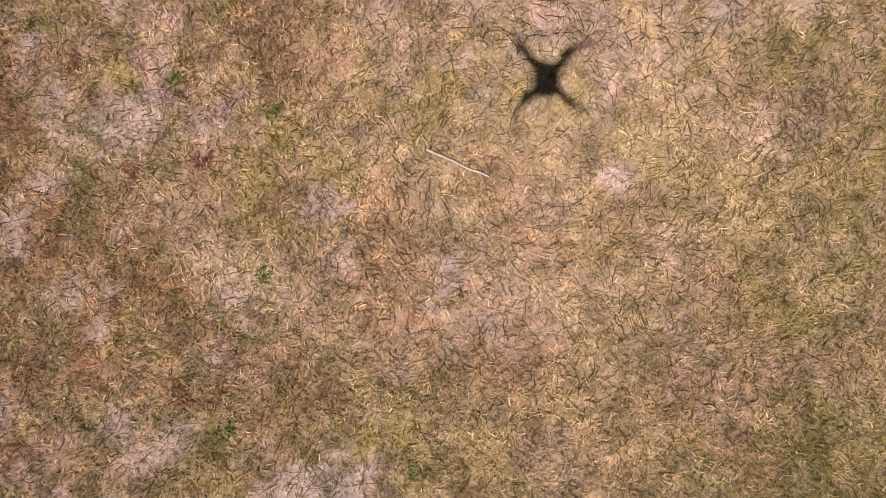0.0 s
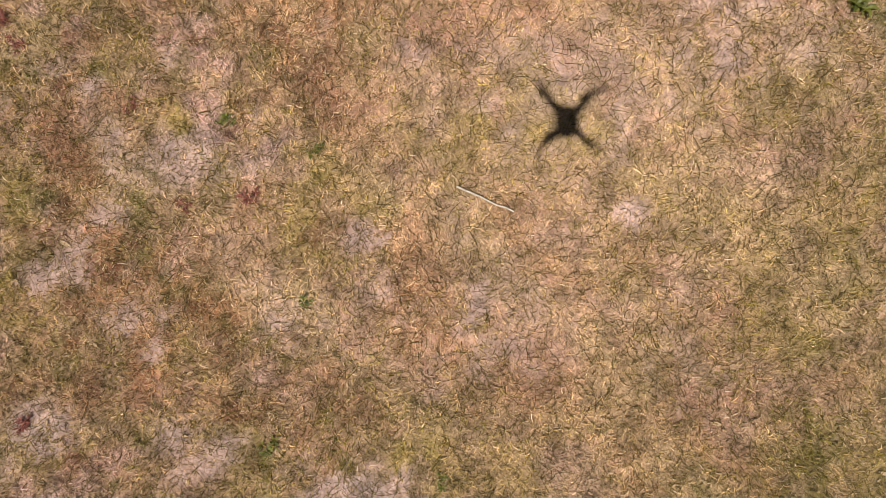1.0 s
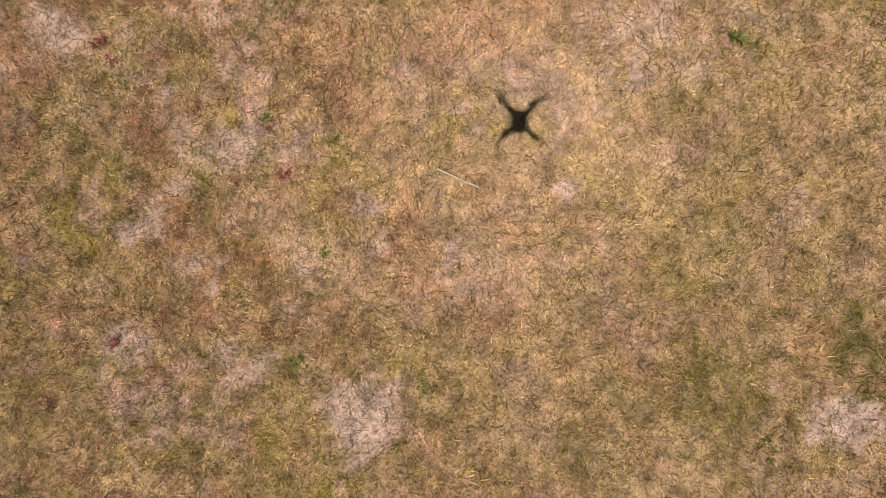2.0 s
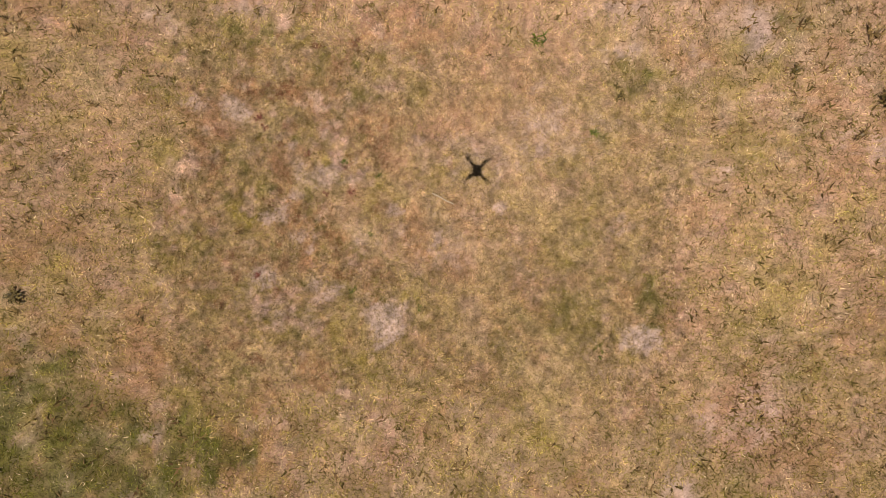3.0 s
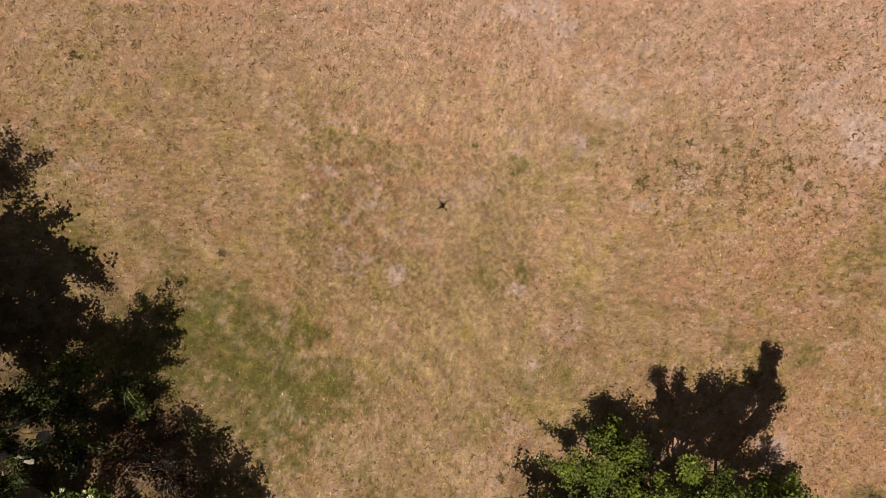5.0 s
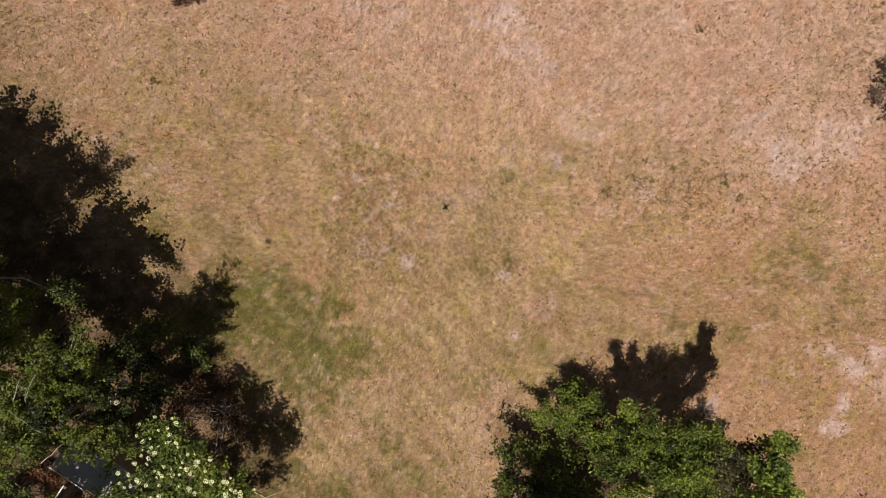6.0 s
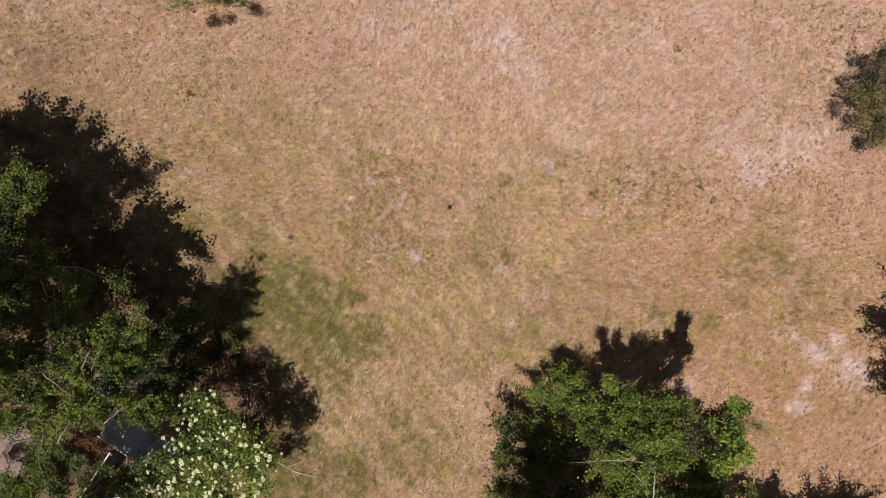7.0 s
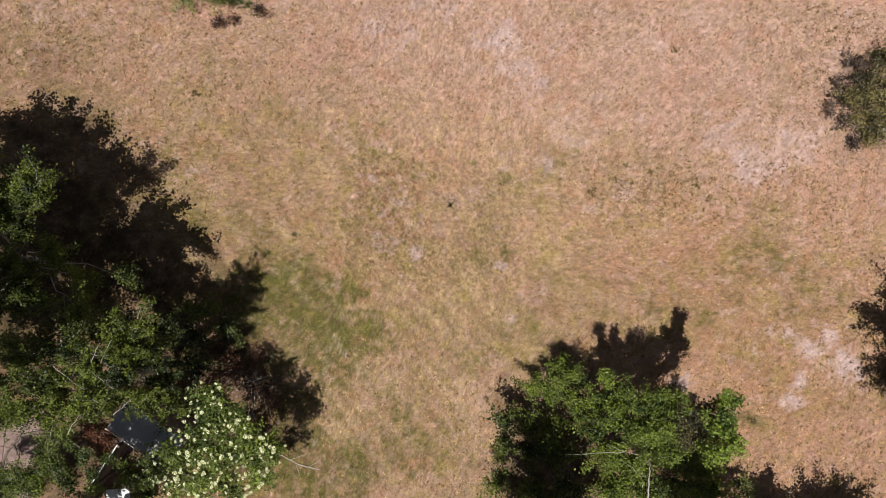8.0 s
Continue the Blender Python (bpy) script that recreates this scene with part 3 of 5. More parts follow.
def stems():
    """Thin dark runners that curl between the blades."""
    rng = np.random.default_rng(8)
    n, steps = 19000, 5
    x, y = rng.uniform(-3.0, 3.2, n), rng.uniform(-2.2, 2.0, n)
    turn, bend = rng.uniform(0, 6.283, n), rng.normal(0, 0.2, n)
    step, wide = rng.uniform(0.008, 0.024, n), rng.uniform(0.0007, 0.0014, n)
    bare, green, red, lumps = pattern(x, y)
    tint = blend(np.tile((0.112, 0.069, 0.023), (n, 1)), (0.110, 0.086, 0.015), np.clip(green + 0.3, 0, 1))
    rows = []
    for k in range(steps):
        z = height(x, y) + 0.006 + 0.014 * math.sin(math.pi * k / (steps - 1))
        off = np.stack([-np.sin(turn), np.cos(turn)], 1) * wide[:, None]
        rows += [np.c_[x - off[:, 0], y - off[:, 1], z], np.c_[x + off[:, 0], y + off[:, 1], z]]
        x, y = x + step * np.cos(turn), y + step * np.sin(turn)
        turn = turn + bend + rng.normal(0, 0.2, n)
    v = np.stack(rows, 1).reshape(-1, 3)
    t = np.array([q for k in range(steps - 1) for q in ((2 * k, 2 * k + 1, 2 * k + 3), (2 * k, 2 * k + 3, 2 * k + 2))])
    tris = ((np.arange(n) * steps * 2)[:, None, None] + t).reshape(-1, 3)
    ob = new("grass_runners", mesh_of("grass_runners", v, tris, GRASS, np.repeat(tint, steps * 2, 0)))
    tagged(ob, "thin dark runners creeping through the lawn", "grass", kind="stuff")


stems()


def tufts():
    """Small dark tufts that stand above the turf, thicker and browner towards the north-east."""
    rng = np.random.default_rng(9)
    n, each = 46000, 5
    x, y = rng.uniform(-17, 19, n), rng.uniform(-11, 10, n)
    east = np.clip((x - 1) / 5, 0, 1) * np.clip((y + 0.5) / 3, 0, 1)
    band = np.exp(-((x - 8.2) / 3.2) ** 2 - ((y - 2.2 - 0.06 * (x - 8)) / 1.3) ** 2)      # the thickest stand, along a pale stretch
    ruddy = np.exp(-((x - 4.2) / 0.75) ** 2 - ((y + 2.3) / 0.5) ** 2)
    north = np.clip((y - 1.5) / 4, 0, 1)
    keep = rng.random(n) < 0.18 + 0.14 * north + 0.55 * east * np.clip(-0.05 + 1.6 * fbm(x, y, 2.4, 81, 4), 0, 1) + 0.4 * band + 0.5 * ruddy + 0.22 * np.clip(fbm(x, y, 1.2, 82, 4), 0, 1)
    keep &= rng.random(n) > 0.8 * inside(x, y, CORE)
    x, y = x[keep], y[keep]
    grown = rng.uniform(0.5, 1.35, len(x)) * (1 - 0.55 * inside(x, y, CORE))
    tone = blend(np.tile((0.215, 0.122, 0.062), (len(x), 1)), (0.150, 0.115, 0.036), rng.random(len(x)) * (0.9 - 0.5 * north[keep]))
    small = np.repeat(grown, each)
    x, y = (np.repeat(a, each) + rng.normal(0, 0.022, len(a) * each) * small for a in (x, y))
    m = len(x)
    tint = np.repeat(tone, each, 0) * rng.uniform(0.7, 1.3, (m, 1))
    v, t, k = blades(rng, x, y, rng.uniform(0.055, 0.11, m) * small, rng.uniform(0.018, 0.032, m) * small, rng.uniform(0.5, 1.2, m), 1)
    ob = new("grass_tufts", mesh_of("grass_tufts", v, t.reshape(-1, 3), GRASS, np.repeat(tint, k, 0)))
    tagged(ob, "small dark withered tufts in the dry lawn", "grass", kind="stuff")


tufts()


# ---------------------------------------------------------------- trees and shrubs
def leaf_mesh(rng, at, size, colours, flat=0.8):
    """Folded, pointed leaves at the given places."""
    n = len(at)
    turn, tip = rng.uniform(0, 2 * math.pi, n), rng.normal(-0.15, flat, n)
    roll = rng.normal(0, flat, n)
    way = np.c_[np.cos(turn) * np.cos(tip), np.sin(turn) * np.cos(tip), np.sin(tip)]
    side = np.c_[-np.sin(turn) * np.cos(roll), np.cos(turn) * np.cos(roll), np.sin(roll)]
    up = np.cross(way, side)
    long = size * rng.uniform(0.65, 1.35, n)[:, None]
    v = np.stack([at, at + long * (0.45 * way + 0.30 * side + 0.07 * up), at + long * way,
                  at + long * (0.45 * way - 0.30 * side + 0.07 * up)], 1).reshape(-1, 3)
    t = ((np.arange(n) * 4)[:, None, None] + np.array([(0, 1, 2), (0, 2, 3)])).reshape(-1, 3)
    return v, t, np.repeat(colours, 4, 0)


def limb(rng, a, b, r0, r1, sag=0.12, steps=5):
    a, b = Vector(a), Vector(b)
    n = (b - a).length
    pts = []
    for k in range(steps + 1):
        f = k / steps
        p = a.lerp(b, f)
        if 0 < k < steps:
            p += Vector(rng.normal(0, 0.018 * n, 3)) + Vector((0, 0, sag * n * math.sin(math.pi * f)))
        pts.append(p)
    return pts, [r0 + (r1 - r0) * k / steps for k in range(steps + 1)]


def tree(name, base, top, trunk_r, lobes, twigs, per_twig, leaf, dark, light, label, category, seed, bark=None, spread=0.15, group=""):
    """A tapered trunk, a branch to each lobe of the crown, and leaves in sprays round the twigs' ends."""
    rng = np.random.default_rng(seed)
    bark = bark or BARK
    root = thing(name, (base[0], base[1], -0.03), label, category, group)
    o = Vector((base[0], base[1], -0.03))
    head = Vector(top) - o
    pts, radii = limb(rng, (0, 0, 0), head, trunk_r, trunk_r * 0.45, 0.0, 6)
    radii[0] *= 1.5
    part("trunk", tube(pts, radii, 10), bark, root, smooth=True)
    spots, shades = [], []
    for lx, ly, lz, rx, ry, rz in lobes:
        centre = Vector((lx, ly, lz)) - o
        f = min(max(centre.z / max(head.z, 0.1) * 0.55, 0.12), 0.98)
        k = f * (len(pts) - 1)
        start = Vector(pts[int(k)]).lerp(Vector(pts[min(int(k) + 1, len(pts) - 1)]), k - int(k))
        bp, br = limb(rng, start, centre, trunk_r * 0.2, trunk_r * 0.06, -0.06, 7)
        bm = tube(bp, br, 6)
        ends = rng.normal(0, 1, (max(3, int(twigs * rx * ry)), 3))
        ends = ends / np.linalg.norm(ends, axis=1)[:, None] * rng.uniform(0.35, 1.05, (len(ends), 1)) ** 0.6
        ends *= np.where(rng.random(len(ends)) < 0.14, 1.4, 1.0)[:, None]      # some shoots stand out
        own = rng.normal(0.6, 0.18)
        ends[:, 2] = np.where(ends[:, 2] < -0.25, ends[:, 2] * 0.3, ends[:, 2])
        for e in ends:
            end = centre + Vector((e[0] * rx, e[1] * ry, e[2] * rz))
            if end.z < 0.12:
                end.z = 0.12
            from_ = Vector(bp[-1 - int(rng.integers(0, 3))])
            tp, tr = limb(rng, from_, end, 0.012, 0.003, 0.05, 3)
            tube(tp, tr, 3, bm)
            m = int(per_twig * rng.uniform(0.5, 1.5))
            along = rng.uniform(0.2, 1.18, m)[:, None]
            p = np.array(from_)[None] * (1 - along) + np.array(end)[None] * along + rng.normal(0, spread, (m, 3)) * (0.6, 0.6, 0.4)
            p[:, 2] = np.maximum(p[:, 2], 0.05)
            spots.append(p)
            shade = np.clip(rng.normal(own, 0.22), 0, 1)
            shades.append(np.clip(rng.normal(shade, 0.15, m), 0, 1))
        part("branch", bm, bark, root, smooth=True)
    spots, shades = np.concatenate(spots), np.concatenate(shades)
    part_mesh("crown", mesh_of("crown", *leaf_mesh(rng, spots, leaf, blend(np.tile(dark, (len(spots), 1)), light, shades))[:2], LEAF,
                               np.repeat(blend(np.tile(dark, (len(spots), 1)), light, shades), 4, 0)), root)
    return root


OAK = ((0.014, 0.022, 0.006), (0.140, 0.168, 0.022))
FRESH = ((0.016, 0.030, 0.007), (0.172, 0.212, 0.028))

# the tree whose shadow reaches farthest into the lawn
ragged_tree = tree("tree", (6.9, -6.6), (7.2, -5.8, 5.0), 0.14, [
    (5.25, -4.6, 1.3, 0.5, 0.4, 0.5), (5.1, -4.7, 2.1, 0.45, 0.4, 0.5), (4.3, -5.4, 1.8, 0.45, 0.35, 0.4), (4.8, -5.3, 2.2, 0.5, 0.4, 0.4), (5.3, -5.15, 2.7, 0.55, 0.45, 0.5),
    (5.6, -4.7, 2.6, 0.5, 0.4, 0.6), (5.5, -5.6, 3.1, 0.6, 0.45, 0.5), (6.0, -5.2, 3.6, 0.6, 0.5, 0.6), (6.1, -5.9, 4.2, 0.65, 0.5, 0.5),
    (5.95, -4.2, 4.6, 0.28, 0.35, 0.8), (6.35, -4.75, 4.6, 0.5, 0.45, 0.6), (6.4, -5.3, 5.0, 0.6, 0.45, 0.5), (6.5, -4.3, 5.3, 0.3, 0.4, 0.7),
    (6.9, -5.5, 5.5, 0.75, 0.5, 0.5), (7.3, -5.0, 5.5, 0.6, 0.5, 0.6), (7.4, -4.6, 6.0, 0.5, 0.45, 0.7), (7.6, -5.9, 5.2, 0.75, 0.55, 0.6),
    (6.4, -6.5, 4.6, 0.7, 0.5, 0.5), (7.2, -6.9, 4.8, 0.8, 0.6, 0.6), (6.8, -7.6, 4.6, 0.8, 0.6, 0.6), (7.9, -7.5, 4.6, 0.5, 0.45, 0.6), (7.2, -8.4, 4.4, 0.8, 0.5, 0.6),
    (8.3, -6.5, 4.4, 0.45, 0.4, 0.5), (8.4, -5.6, 3.6, 0.6, 0.5, 0.6), (6.15, -4.45, 4.3, 0.32, 0.32, 0.5), (7.1, -4.35, 5.9, 0.32, 0.3, 0.5), (6.65, -4.6, 4.9, 0.36, 0.3, 0.4), (7.35, -4.6, 5.5, 0.36, 0.3, 0.4), (8.55, -4.9, 3.2, 0.45, 0.4, 0.5), (8.25, -5.2, 3.4, 0.4, 0.4, 0.4), (9.5, -5.5, 2.2, 0.55, 0.45, 0.4),
     (8.1, -4.6, 4.2, 0.4, 0.4, 0.5), (8.8, -8.2, 3.0, 0.9, 0.7, 0.5),
    (9.8, -7.0, 1.9, 0.8, 0.7, 0.5), (10.7, -7.5, 1.7, 0.7, 0.6, 0.4), (9.8, -8.4, 2.0, 0.9, 0.7, 0.5), (11.3, -8.3, 1.5, 0.7, 0.6, 0.4), (10.2, -6.2, 1.8, 0.5, 0.5, 0.4),
    (7.0, -4.6, 5.6, 0.45, 0.4, 0.5), (7.9, -4.6, 6.0, 0.5, 0.4, 0.5), (7.9, -4.9, 5.0, 0.4, 0.35, 0.4), (7.5, -5.3, 6.0, 0.45, 0.4, 0.5),
], 40, 200, 0.078, *FRESH, "leafy green tree with a ragged crown down to the grass", "tree", 11, BARK, 0.14)

# young tree between them with thin, dull leaves
tree("tree", (8.3, -6.4), (8.1, -5.1, 5.6), 0.06, [
    (8.05, -4.5, 6.5, 0.42, 0.4, 0.5), (7.9, -5.0, 6.2, 0.42, 0.4, 0.5), (8.2, -5.45, 5.8, 0.4, 0.35, 0.4), (8.45, -5.0, 6.4, 0.3, 0.35, 0.4), (8.3, -4.2, 6.8, 0.35, 0.35, 0.4),
], 38, 170, 0.075, (0.020, 0.020, 0.009), (0.110, 0.095, 0.036), "young tree with dull olive-brown leaves", "tree", 51, BARK, 0.15)

# slender tree beside it, whose bright top stands clear
tree("tree", (8.9, -6.0), (8.4, -4.7, 7.5), 0.07, [
    (8.25, -3.95, 7.9, 0.30, 0.30, 0.5), (8.32, -4.40, 8.1, 0.40, 0.36, 0.5), (8.40, -4.85, 7.9, 0.40, 0.36, 0.5), (8.10, -4.60, 7.8, 0.28, 0.32, 0.5), (8.55, -4.50, 7.8, 0.28, 0.32, 0.5),
    (8.45, -5.15, 7.6, 0.36, 0.3, 0.5), (8.40, -5.45, 7.1, 0.32, 0.28, 0.4), (8.0, -4.2, 7.9, 0.3, 0.3, 0.4), (8.62, -4.75, 7.8, 0.28, 0.3, 0.4), (8.42, -3.8, 7.8, 0.25, 0.25, 0.4),
], 44, 190, 0.08, (0.035, 0.060, 0.010), (0.215, 0.275, 0.036), "slender tree with a bright green top", "tree", 47, PALE_BARK, 0.13)

# pale, leafless branches that stand out of a crown
def bare_branches(root, runs, radius, bark=PALE_BARK, label="pale leafless branch"):
    o = Vector(root.matrix_basis.translation)
    rng = np.random.default_rng(len(runs))
    for run in runs:
        pts, radii = [], []
        for a, b in zip(run, run[1:]):
            bent, _ = limb(rng, a, b, 1, 1, 0.05, 4)
            pts += [p - o for p in bent[:-1]]
        pts.append(Vector(run[-1]) - o)
        radii = [radius * (1 - 0.75 * k / (len(pts) - 1)) for k in range(len(pts))]
        part("bare_branch", tube(pts, radii, 6), bark, root, label, smooth=True)


bare_branches(ragged_tree, [
    [(7.78, -7.93, 4.20), (7.42, -7.02, 4.90), (7.09, -6.24, 5.30)],
    [(7.09, -6.24, 5.30), (6.60, -6.18, 5.40), (6.04, -5.99, 5.50)],
    [(6.67, -6.24, 5.20), (5.98, -6.43, 5.00), (5.02, -6.69, 4.80)],
    [(7.42, -7.02, 4.90), (6.59, -6.47, 5.30)],
    [(7.27, -6.71, 5.10), (7.52, -6.06, 5.40)],
], 0.011)
bare_branches(ragged_tree, [
    [(7.95, -8.6, 4.6), (7.62, -7.6, 5.1), (7.45, -6.9, 5.4), (7.4, -6.4, 5.5)],
], 0.035)

# undergrowth in the dark beside it
tree("shrub", (4.7, -7.9), (4.8, -7.8, 1.0), 0.06, [
    (3.35, -6.3, 2.3, 0.5, 0.6, 0.5), (4.3, -6.5, 1.5, 0.7, 0.6, 0.5), (5.3, -6.7, 1.4, 0.7, 0.6, 0.5), (3.5, -7.4, 2.0, 0.5, 0.6, 0.5), (4.6, -7.7, 1.5, 0.8, 0.7, 0.5),
    (5.8, -7.7, 1.4, 0.8, 0.7, 0.5), (3.5, -8.6, 2.2, 0.5, 0.7, 0.5), (4.8, -9.0, 1.6, 0.9, 0.7, 0.5), (6.1, -9.0, 1.5, 0.9, 0.7, 0.5),
], 26, 90, 0.10, *OAK, "dark undergrowth in the deep shade of a tree", "shrub", 20, PALE_BARK, 0.18)

# tall tree beyond it, which keeps the undergrowth in the dark
tree("tree", (4.2, -12.9), (4.2, -12.4, 7.2), 0.2, [
    (3.0, -8.35, 9.3, 0.85, 0.8, 0.7), (4.0, -8.6, 9.5, 0.9, 0.8, 0.7), (4.75, -9.4, 9.5, 0.8, 0.8, 0.7), (3.0, -9.6, 9.6, 0.9, 0.9, 0.7), (3.9, -10.2, 9.8, 1.0, 0.9, 0.7),
    (5.1, -10.5, 9.6, 0.9, 0.9, 0.7), (3.0, -11.1, 9.6, 0.9, 1.0, 0.7), (4.4, -11.7, 9.8, 1.1, 1.0, 0.7), (3.3, -12.6, 9.6, 1.1, 1.0, 0.7), (5.4, -12.0, 9.4, 1.0, 1.0, 0.7),
], 26, 120, 0.13, *OAK, "tall dark green tree south of the dry lawn", "tree", 22)

# large tree beside the lawn, which shades its western side
tree("tree", (-16.2, -4.8), (-16.0, -4.2, 7.6), 0.3, [
    (-17.5, -1.0, 10.3, 1.3, 1.2, 0.8), (-16.15, -0.55, 10.5, 1.25, 1.1, 0.8), (-14.8, -0.95, 10.5, 1.2, 1.1, 0.8), (-13.75, -1.4, 10.3, 0.7, 0.8, 0.7),
    (-11.55, -3.2, 10.4, 0.95, 0.9, 0.7), (-10.95, -4.25, 10.4, 0.85, 0.9, 0.7), (-10.6, -5.4, 10.2, 0.7, 0.7, 0.6), (-16.75, -2.7, 10.8, 1.4, 1.2, 0.8),
    (-15.1, -2.9, 11.0, 1.4, 1.2, 0.8), (-12.55, -4.3, 10.8, 1.2, 1.1, 0.8), (-11.8, -5.7, 10.6, 1.0, 0.9, 0.7), (-13.3, -6.1, 10.8, 0.7, 0.7, 0.7), (-14.3, -4.6, 11.0, 1.3, 1.2, 0.8),
    (-16.2, -4.7, 11.0, 1.4, 1.3, 0.8), (-14.3, -7.2, 10.6, 1.2, 1.1, 0.8), (-15.8, -6.9, 10.8, 1.4, 1.2, 0.8), (-17.6, -4.2, 10.4, 1.3, 1.4, 0.8), (-17.5, -6.6, 10.4, 1.3, 1.3, 0.8), (-14.0, -2.6, 10.8, 0.8, 0.9, 0.7),
], 27, 130, 0.135, *OAK, "large dark green tree with a broad, tall crown", "tree", 12)

# its lower neighbour, whose crown fills the shade
tree("tree", (-13.4, -3.6), (-13.2, -3.2, 3.6), 0.15, [
    (-12.6, -0.85, 5.1, 0.9, 0.7, 0.6), (-11.7, -0.95, 5.2, 0.75, 0.8, 0.6), (-11.3, -0.4, 5.6, 0.6, 0.6, 0.6), (-12.2, -1.9, 4.6, 0.7, 0.6, 0.5), (-13.4, -1.8, 4.6, 0.9, 0.8, 0.6),
    (-10.9, -2.6, 4.8, 0.7, 0.6, 0.5), (-12.0, -3.4, 4.6, 0.9, 0.7, 0.6), (-13.2, -3.8, 4.4, 1.0, 0.9, 0.6), (-11.4, -4.4, 4.8, 0.9, 0.7, 0.6), (-10.0, -3.6, 4.2, 0.7, 0.6, 0.5),
    (-8.8, -3.1, 4.4, 0.6, 0.4, 0.5), (-9.7, -4.4, 4.8, 0.6, 0.5, 0.5), (-12.8, -5.0, 4.6, 1.0, 0.8, 0.6), (-14.3, -4.6, 4.4, 0.9, 0.8, 0.5), (-13.6, -5.9, 4.4, 0.9, 0.8, 0.5), (-12.2, -5.9, 4.2, 0.8, 0.6, 0.5), (-14.6, -6.2, 4.2, 0.9, 0.8, 0.5), (-14.0, -2.6, 4.6, 0.9, 0.8, 0.5), (-14.6, -0.9, 4.4, 0.7, 0.7, 0.5),
], 28, 170, 0.082, *OAK, "olive green tree standing in the shade of a taller one", "tree", 23, PALE_BARK)

# second tree, over the shed
shed_tree = tree("tree", (-8.9, -6.6), (-8.7, -6.2, 5.2), 0.14, [
    (-7.76, -4.28, 6.57, 0.79, 0.77, 0.60), (-7.69, -5.21, 6.43, 0.74, 0.66, 0.60), (-9.32, -4.80, 6.97, 0.57, 0.55, 0.50), (-8.72, -5.19, 6.70, 0.57, 0.49, 0.50),
    (-7.64, -4.88, 7.10, 0.57, 0.54, 0.50), (-10.14, -5.35, 6.97, 0.74, 0.55, 0.50), (-10.59, -6.08, 6.97, 0.74, 0.55, 0.50), (-9.59, -5.94, 6.43, 0.59, 0.44, 0.50), (-8.41, -5.89, 6.97, 0.63, 0.49, 0.50),
    (-7.68, -5.62, 6.97, 0.63, 0.43, 0.50), (-8.04, -6.35, 6.97, 0.63, 0.43, 0.50), (-9.73, -6.56, 6.70, 0.63, 0.49, 0.50), (-10.59, -6.99, 6.97, 0.84, 0.55, 0.50), (-9.12, -6.77, 6.43, 0.53, 0.44, 0.40),
    (-7.26, -6.19, 4.56, 0.66, 0.52, 0.40), (-7.23, -6.97, 4.29, 0.60, 0.46, 0.40), (-7.59, -6.59, 5.36, 0.48, 0.40, 0.40), (-7.44, -5.08, 5.63, 0.64, 0.67, 0.50), (-8.59, -4.80, 5.63, 0.86, 0.56, 0.50),
    (-8.30, -6.75, 5.00, 0.50, 0.35, 0.30), (-7.60, -6.95, 5.00, 0.50, 0.30, 0.30), (-9.10, -6.75, 5.20, 0.50, 0.35, 0.30),
], 36, 190, 0.074, *OAK, "olive green tree with pale branches leaning over a shed roof", "tree", 13, PALE_BARK, 0.10)

bare_branches(shed_tree, [
    [(-8.62, -5.52, 6.60), (-8.30, -5.02, 7.20), (-8.02, -4.59, 7.60)],
    [(-8.35, -5.48, 6.60), (-8.04, -4.99, 7.20), (-7.77, -4.48, 7.50)],
    [(-7.70, -5.89, 7.00), (-8.02, -5.62, 7.20), (-8.33, -5.38, 7.30)],
    [(-9.40, -5.48, 7.00), (-8.90, -5.68, 7.20), (-8.37, -5.91, 7.30)],
    [(-7.77, -6.64, 6.80), (-7.18, -6.02, 7.10)],
    [(-8.80, -7.26, 7.00), (-8.39, -6.56, 7.40)],
], 0.014)

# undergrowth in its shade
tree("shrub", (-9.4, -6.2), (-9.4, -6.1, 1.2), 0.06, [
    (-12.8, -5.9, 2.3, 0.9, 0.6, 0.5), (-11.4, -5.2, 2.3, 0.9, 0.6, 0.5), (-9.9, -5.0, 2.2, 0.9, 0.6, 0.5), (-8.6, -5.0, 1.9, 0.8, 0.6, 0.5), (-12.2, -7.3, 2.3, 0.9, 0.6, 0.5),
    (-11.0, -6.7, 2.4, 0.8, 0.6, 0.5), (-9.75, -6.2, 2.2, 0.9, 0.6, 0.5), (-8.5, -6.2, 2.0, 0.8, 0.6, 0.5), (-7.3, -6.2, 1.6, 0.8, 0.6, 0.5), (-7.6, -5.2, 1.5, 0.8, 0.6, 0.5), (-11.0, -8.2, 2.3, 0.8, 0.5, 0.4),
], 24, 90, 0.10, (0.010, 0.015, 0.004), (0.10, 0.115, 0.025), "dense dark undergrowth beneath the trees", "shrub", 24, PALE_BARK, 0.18)

